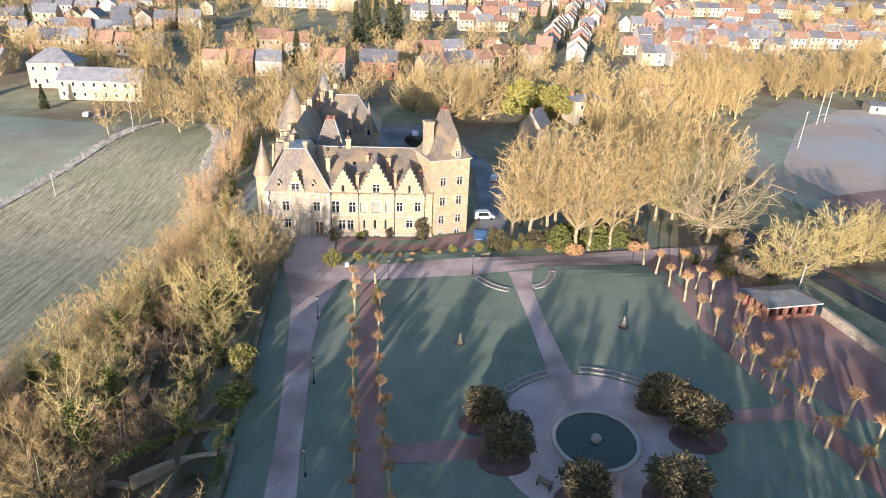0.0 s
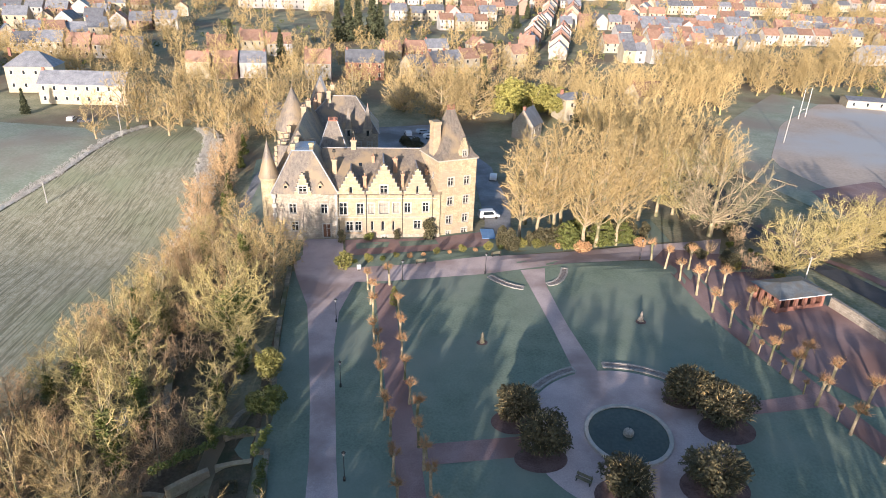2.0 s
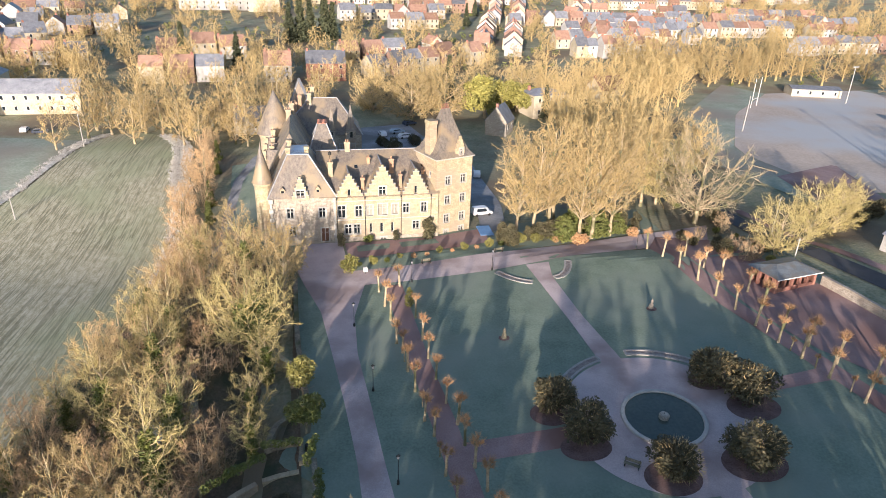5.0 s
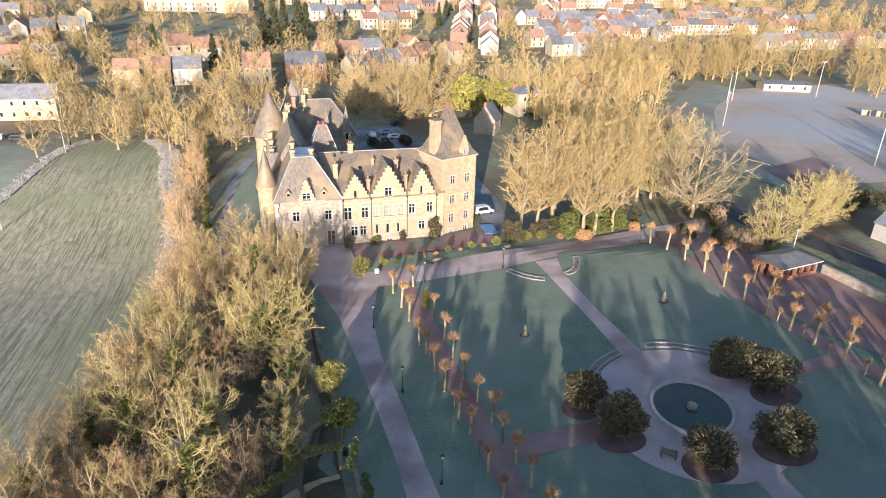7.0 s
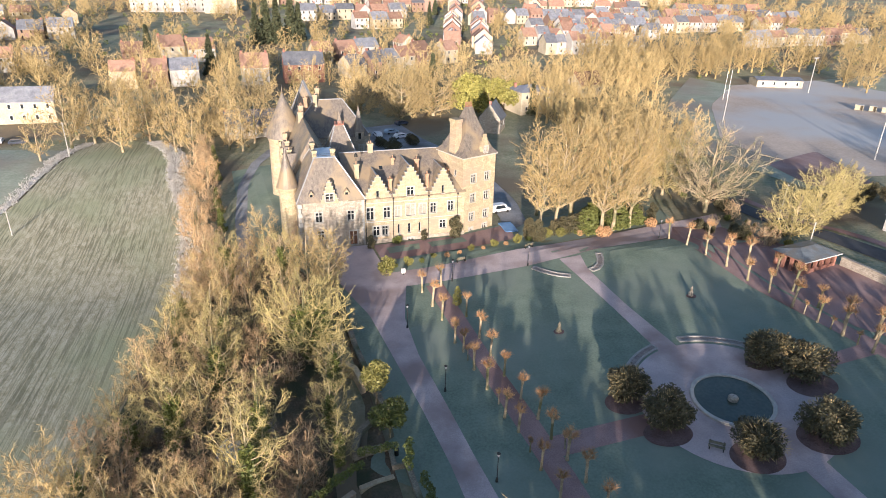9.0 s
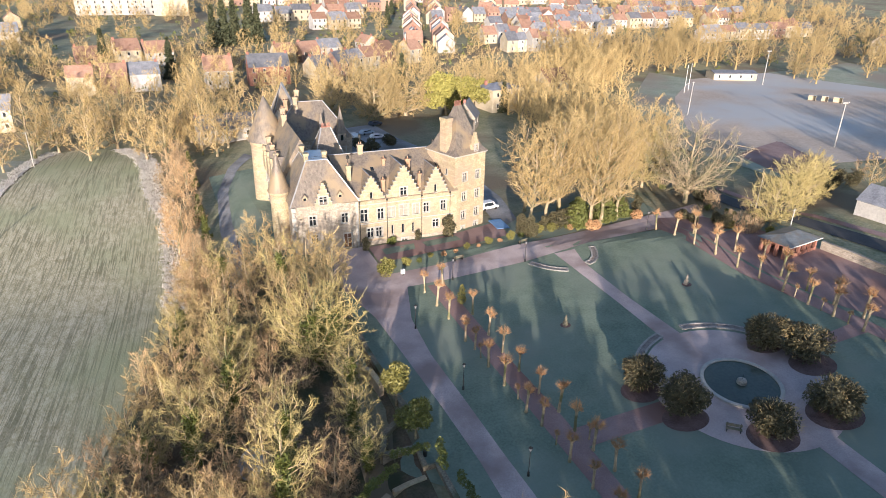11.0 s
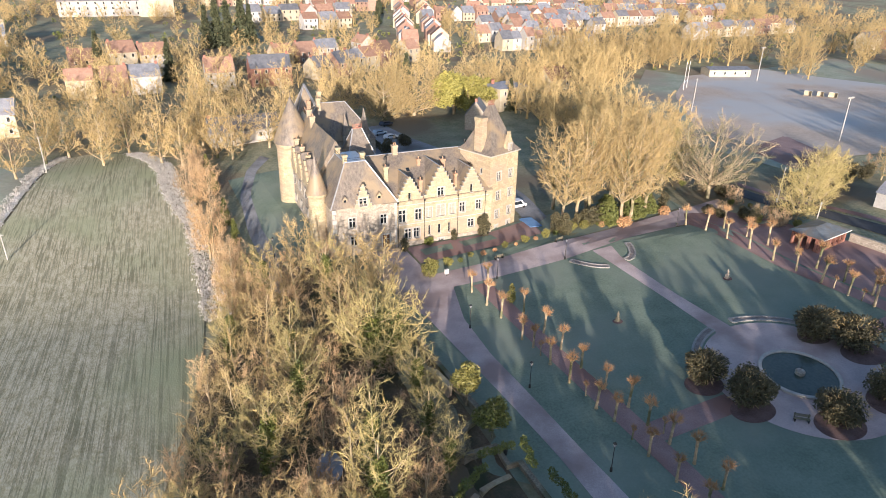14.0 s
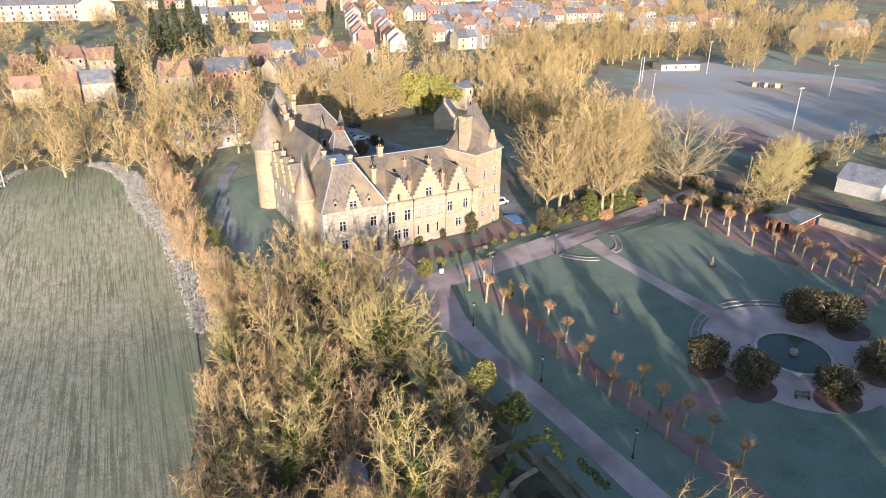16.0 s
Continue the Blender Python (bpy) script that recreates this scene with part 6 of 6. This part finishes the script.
tufts("grass", "white frosted rank grass below the hedge", FIELD_E[3:], 4.0, 5200, 51)
tufts("grass", "white frosted rank grass along the field track", [(x - 1.0, y) for x, y in FIELD_W[:-1]], -2.2, 3200, 52)
laid("pasture", "rough frosted pasture beyond the field", [(-175, 60), (-165, 120), (-150, 168), (-135, 196)], [(x - 2.05, y + 0.6) for x, y in FIELD_W[1:-2]], PITCHGRASS, 0.06, 10, 24)
laid("path", "narrow earth track round the castle", [(-43.0, 108), (-42.5, 120), (-44.0, 136), (-44.2, 154), (-41.5, 168), (-37, 178)], [(-40.6, 108), (-40.0, 120), (-41.4, 136), (-41.8, 154), (-39.0, 167), (-35, 175)], YARDGRIT, 0.06, 2, 20)
laid("ground", "dark leaf litter under the wood", [(-60, 30), (-59, 60), (-53.5, 100), (-46, 118)], [(-21.5, 30), (-23.5, 62), (-26.5, 100), (-40, 118)], SOIL, 0.03, 12, 24)
laid("pitch", "worn frosted sports pitch, half in shade", [(98, 128), (92, 165), (118, 208), (150, 240)], [(260, 120), (235, 170), (220, 205), (196, 246)], PITCH, 0.06, 8, 16)
laid("lawn", "frosted grass round the sports pitch", [(86, 122), (78, 165), (104, 214), (140, 256)], [(97.9, 128), (91.9, 165), (117.9, 208), (149.9, 240)], PITCHGRASS, 0.05, 3, 16)
laid("lawn", "frosted grass behind the sports pitch", [(196.1, 246), (220.1, 205), (235.1, 170)], [(260, 260), (280, 220), (300, 180)], PITCHGRASS, 0.05, 3, 8)


def goal(x, y, rot):
    ob = base("rugby_goal", pose(x, y, ground_at(x, y), 0, 0, rot), "tall white rugby goal posts", "goal")
    for s in (-2.8, 2.8):
        part("post", rings(bmesh.new(), [(s, 0, -0.2, 0.1), (s, 0, 10.5, 0.08)], 8), WHITEPAINT, ob)
    part("crossbar", cube(-2.8, 2.8, -0.07, 0.07, 2.95, 3.1), WHITEPAINT, ob)


goal(131, 218, 38)


def mast(x, y, h, label="tall grey floodlight mast beside the pitch", lamps=2):
    ob = base("floodlight_mast", pose(x, y, ground_at(x, y)), label, "mast", "pitch masts")
    part("pole", rings(bmesh.new(), [(0, 0, -0.3, 0.2), (0, 0, h, 0.12)], 8), POLE, ob)
    if lamps:
        part("crossarm", cube(-1.0, 1.0, -0.06, 0.06, h - 0.2, h - 0.05), POLE, ob)
        for s in (-0.8, 0.0, 0.8):
            part("floodlight", cube(s - 0.22, s + 0.22, -0.3, 0.1, h - 0.03, h + 0.32), POLE, ob)


mast(122, 140, 12.5), mast(173.5, 224, 13.5), mast(178.5, 169, 11.5)
for x, y, h in ((106, 184, 11), (-86.6, 181.5, 9), (-87.8, 141, 5.5), (66, 108, 8), (60, 93, 5)):
    ob = base("pole", pose(x, y, ground_at(x, y), 1.5), "plain grey wooden service pole", "pole", "service poles")
    part("shaft", rings(bmesh.new(), [(0, 0, -0.3, 0.14), (0, 0, h, 0.09)], 8), POLE, ob)
    part("bracket", cube(-0.5, 0.5, -0.04, 0.04, h - 0.4, h - 0.3), POLE, ob)

laid("court", "maroon surfaced sports court", [(88, 124), (90, 142)], [(104, 122), (112, 150)], REDGRAVEL, 0.07, 3, 4)
laid("ground", "maroon gravel strip beside the road", [(75, 84.5), (69.2, 102), (66, 121)], [(77, 85.5), (71, 103), (67.8, 122)], REDGRAVEL, 0.055, 2, 8)
house(84, 92.5, 9, 7, 3.4, 100, WHITEWALL, SLATEFAR, 2.6, 2, 1, 1, "white bungalow with a grey roof beside the road", "")
house(-39.5, 194.5, 19, 7, 4.2, 9, WHITEWALL, SLATEFAR, 3.2, 5, 1, 1, "long low white outbuilding with a slate roof", "")
house(29, 189, 8, 6.5, 4.5, 60, GREYSTONE, SLATEFAR, 4.2, 2, 1, 1, "small stone cottage with a steep slate roof", "")
house(169, 238, 19, 8, 3.0, -14, CREAMWALL, SLATEFAR, 0.9, 4, 1, 0, "low pale clubhouse with a flat-pitched roof beside the pitch", "")
for k, (x, y, w) in enumerate(((168, 193, 2.6), (171.5, 190.5, 2.2), (174.5, 187.5, 3.0))):
    shelter = base("dugout", pose(x, y, ground_at(x, y), 0, 0, -52), "small pale team shelter beside the pitch", "shelter", "team shelters")
    part("back", cube(-w / 2, w / 2, 0.9, 1.0, 0, 2.0), CREAMWALL, shelter)
    part("side", cube(-w / 2, -w / 2 + 0.08, -0.6, 0.9, 0, 2.0), CREAMWALL, shelter), part("side", cube(w / 2 - 0.08, w / 2, -0.6, 0.9, 0, 2.0), CREAMWALL, shelter)
    part("roof", cube(-w / 2 - 0.1, w / 2 + 0.1, -0.8, 1.1, 2.003, 2.12), POLE, shelter)

r4 = random.Random(91)
for k in range(16):
    y = 98 + k * 1.9
    plant(r4.choice(("laurel0", "shrub0", "shrub1", "clump5")), float(np.interp(y, (98, 128), (57.5, 55.0))) + r4.uniform(-1.5, 3.0), y + r4.uniform(-1, 1), None, r4.uniform(0.5, 0.95), None, "rough shrub along the road", "shrub", "shrubs along the road")
for k in range(9):
    plant(r4.choice(("laurel0", "shrub2")), 76 + k * 3.0 + r4.uniform(-1, 1), 112 + r4.uniform(-3, 5), None, r4.uniform(0.8, 1.3), None, "dense shrub behind the road", "shrub", "thicket behind the road")
# layered yews under the tall trees
layers = []
for z, q in ((0.7, 2.6), (1.7, 2.5), (2.7, 2.1), (3.6, 1.6), (4.5, 1.0)):
    for k in range(7):
        a = k * 0.9 + z * 2
        layers.append((q * 0.72 * math.cos(a), q * 0.72 * math.sin(a), z + 0.2 * math.sin(k * 2.1), q * 0.36))
kind_of("clump8", None, leafy(layers + [(0, 0, 1.8, 1.6), (0, 0, 3.6, 0.9)], 3600, 0.26, 18, 0.5), YEW)
for x, y, s in ((23.5, 110.0, 1.0), (30.8, 111.4, 1.05), (35.0, 112.6, 0.85), (26.6, 114.5, 0.9)):
    plant("clump8", x, y, None, s, None, "broad layered yew catching the sun beneath the trees", "shrub", "yews under the trees")
for x, y in ((25.6, 107.6), (26.9, 107.9), (38.0, 110.6)):
    plant("clump7", x, y, None, 1.5, None, "rounded orange-brown shrub beside the walk", "shrub", "russet shrubs")
for x, y, s in ((-4.5, 171.0, 1.0), (-7, 176.0, 0.8), (2.0, 176.5, 0.9)):
    plant("laurel0", x, y, None, s, None, "dark evergreen shrub in the castle yard", "shrub", "yard evergreens")
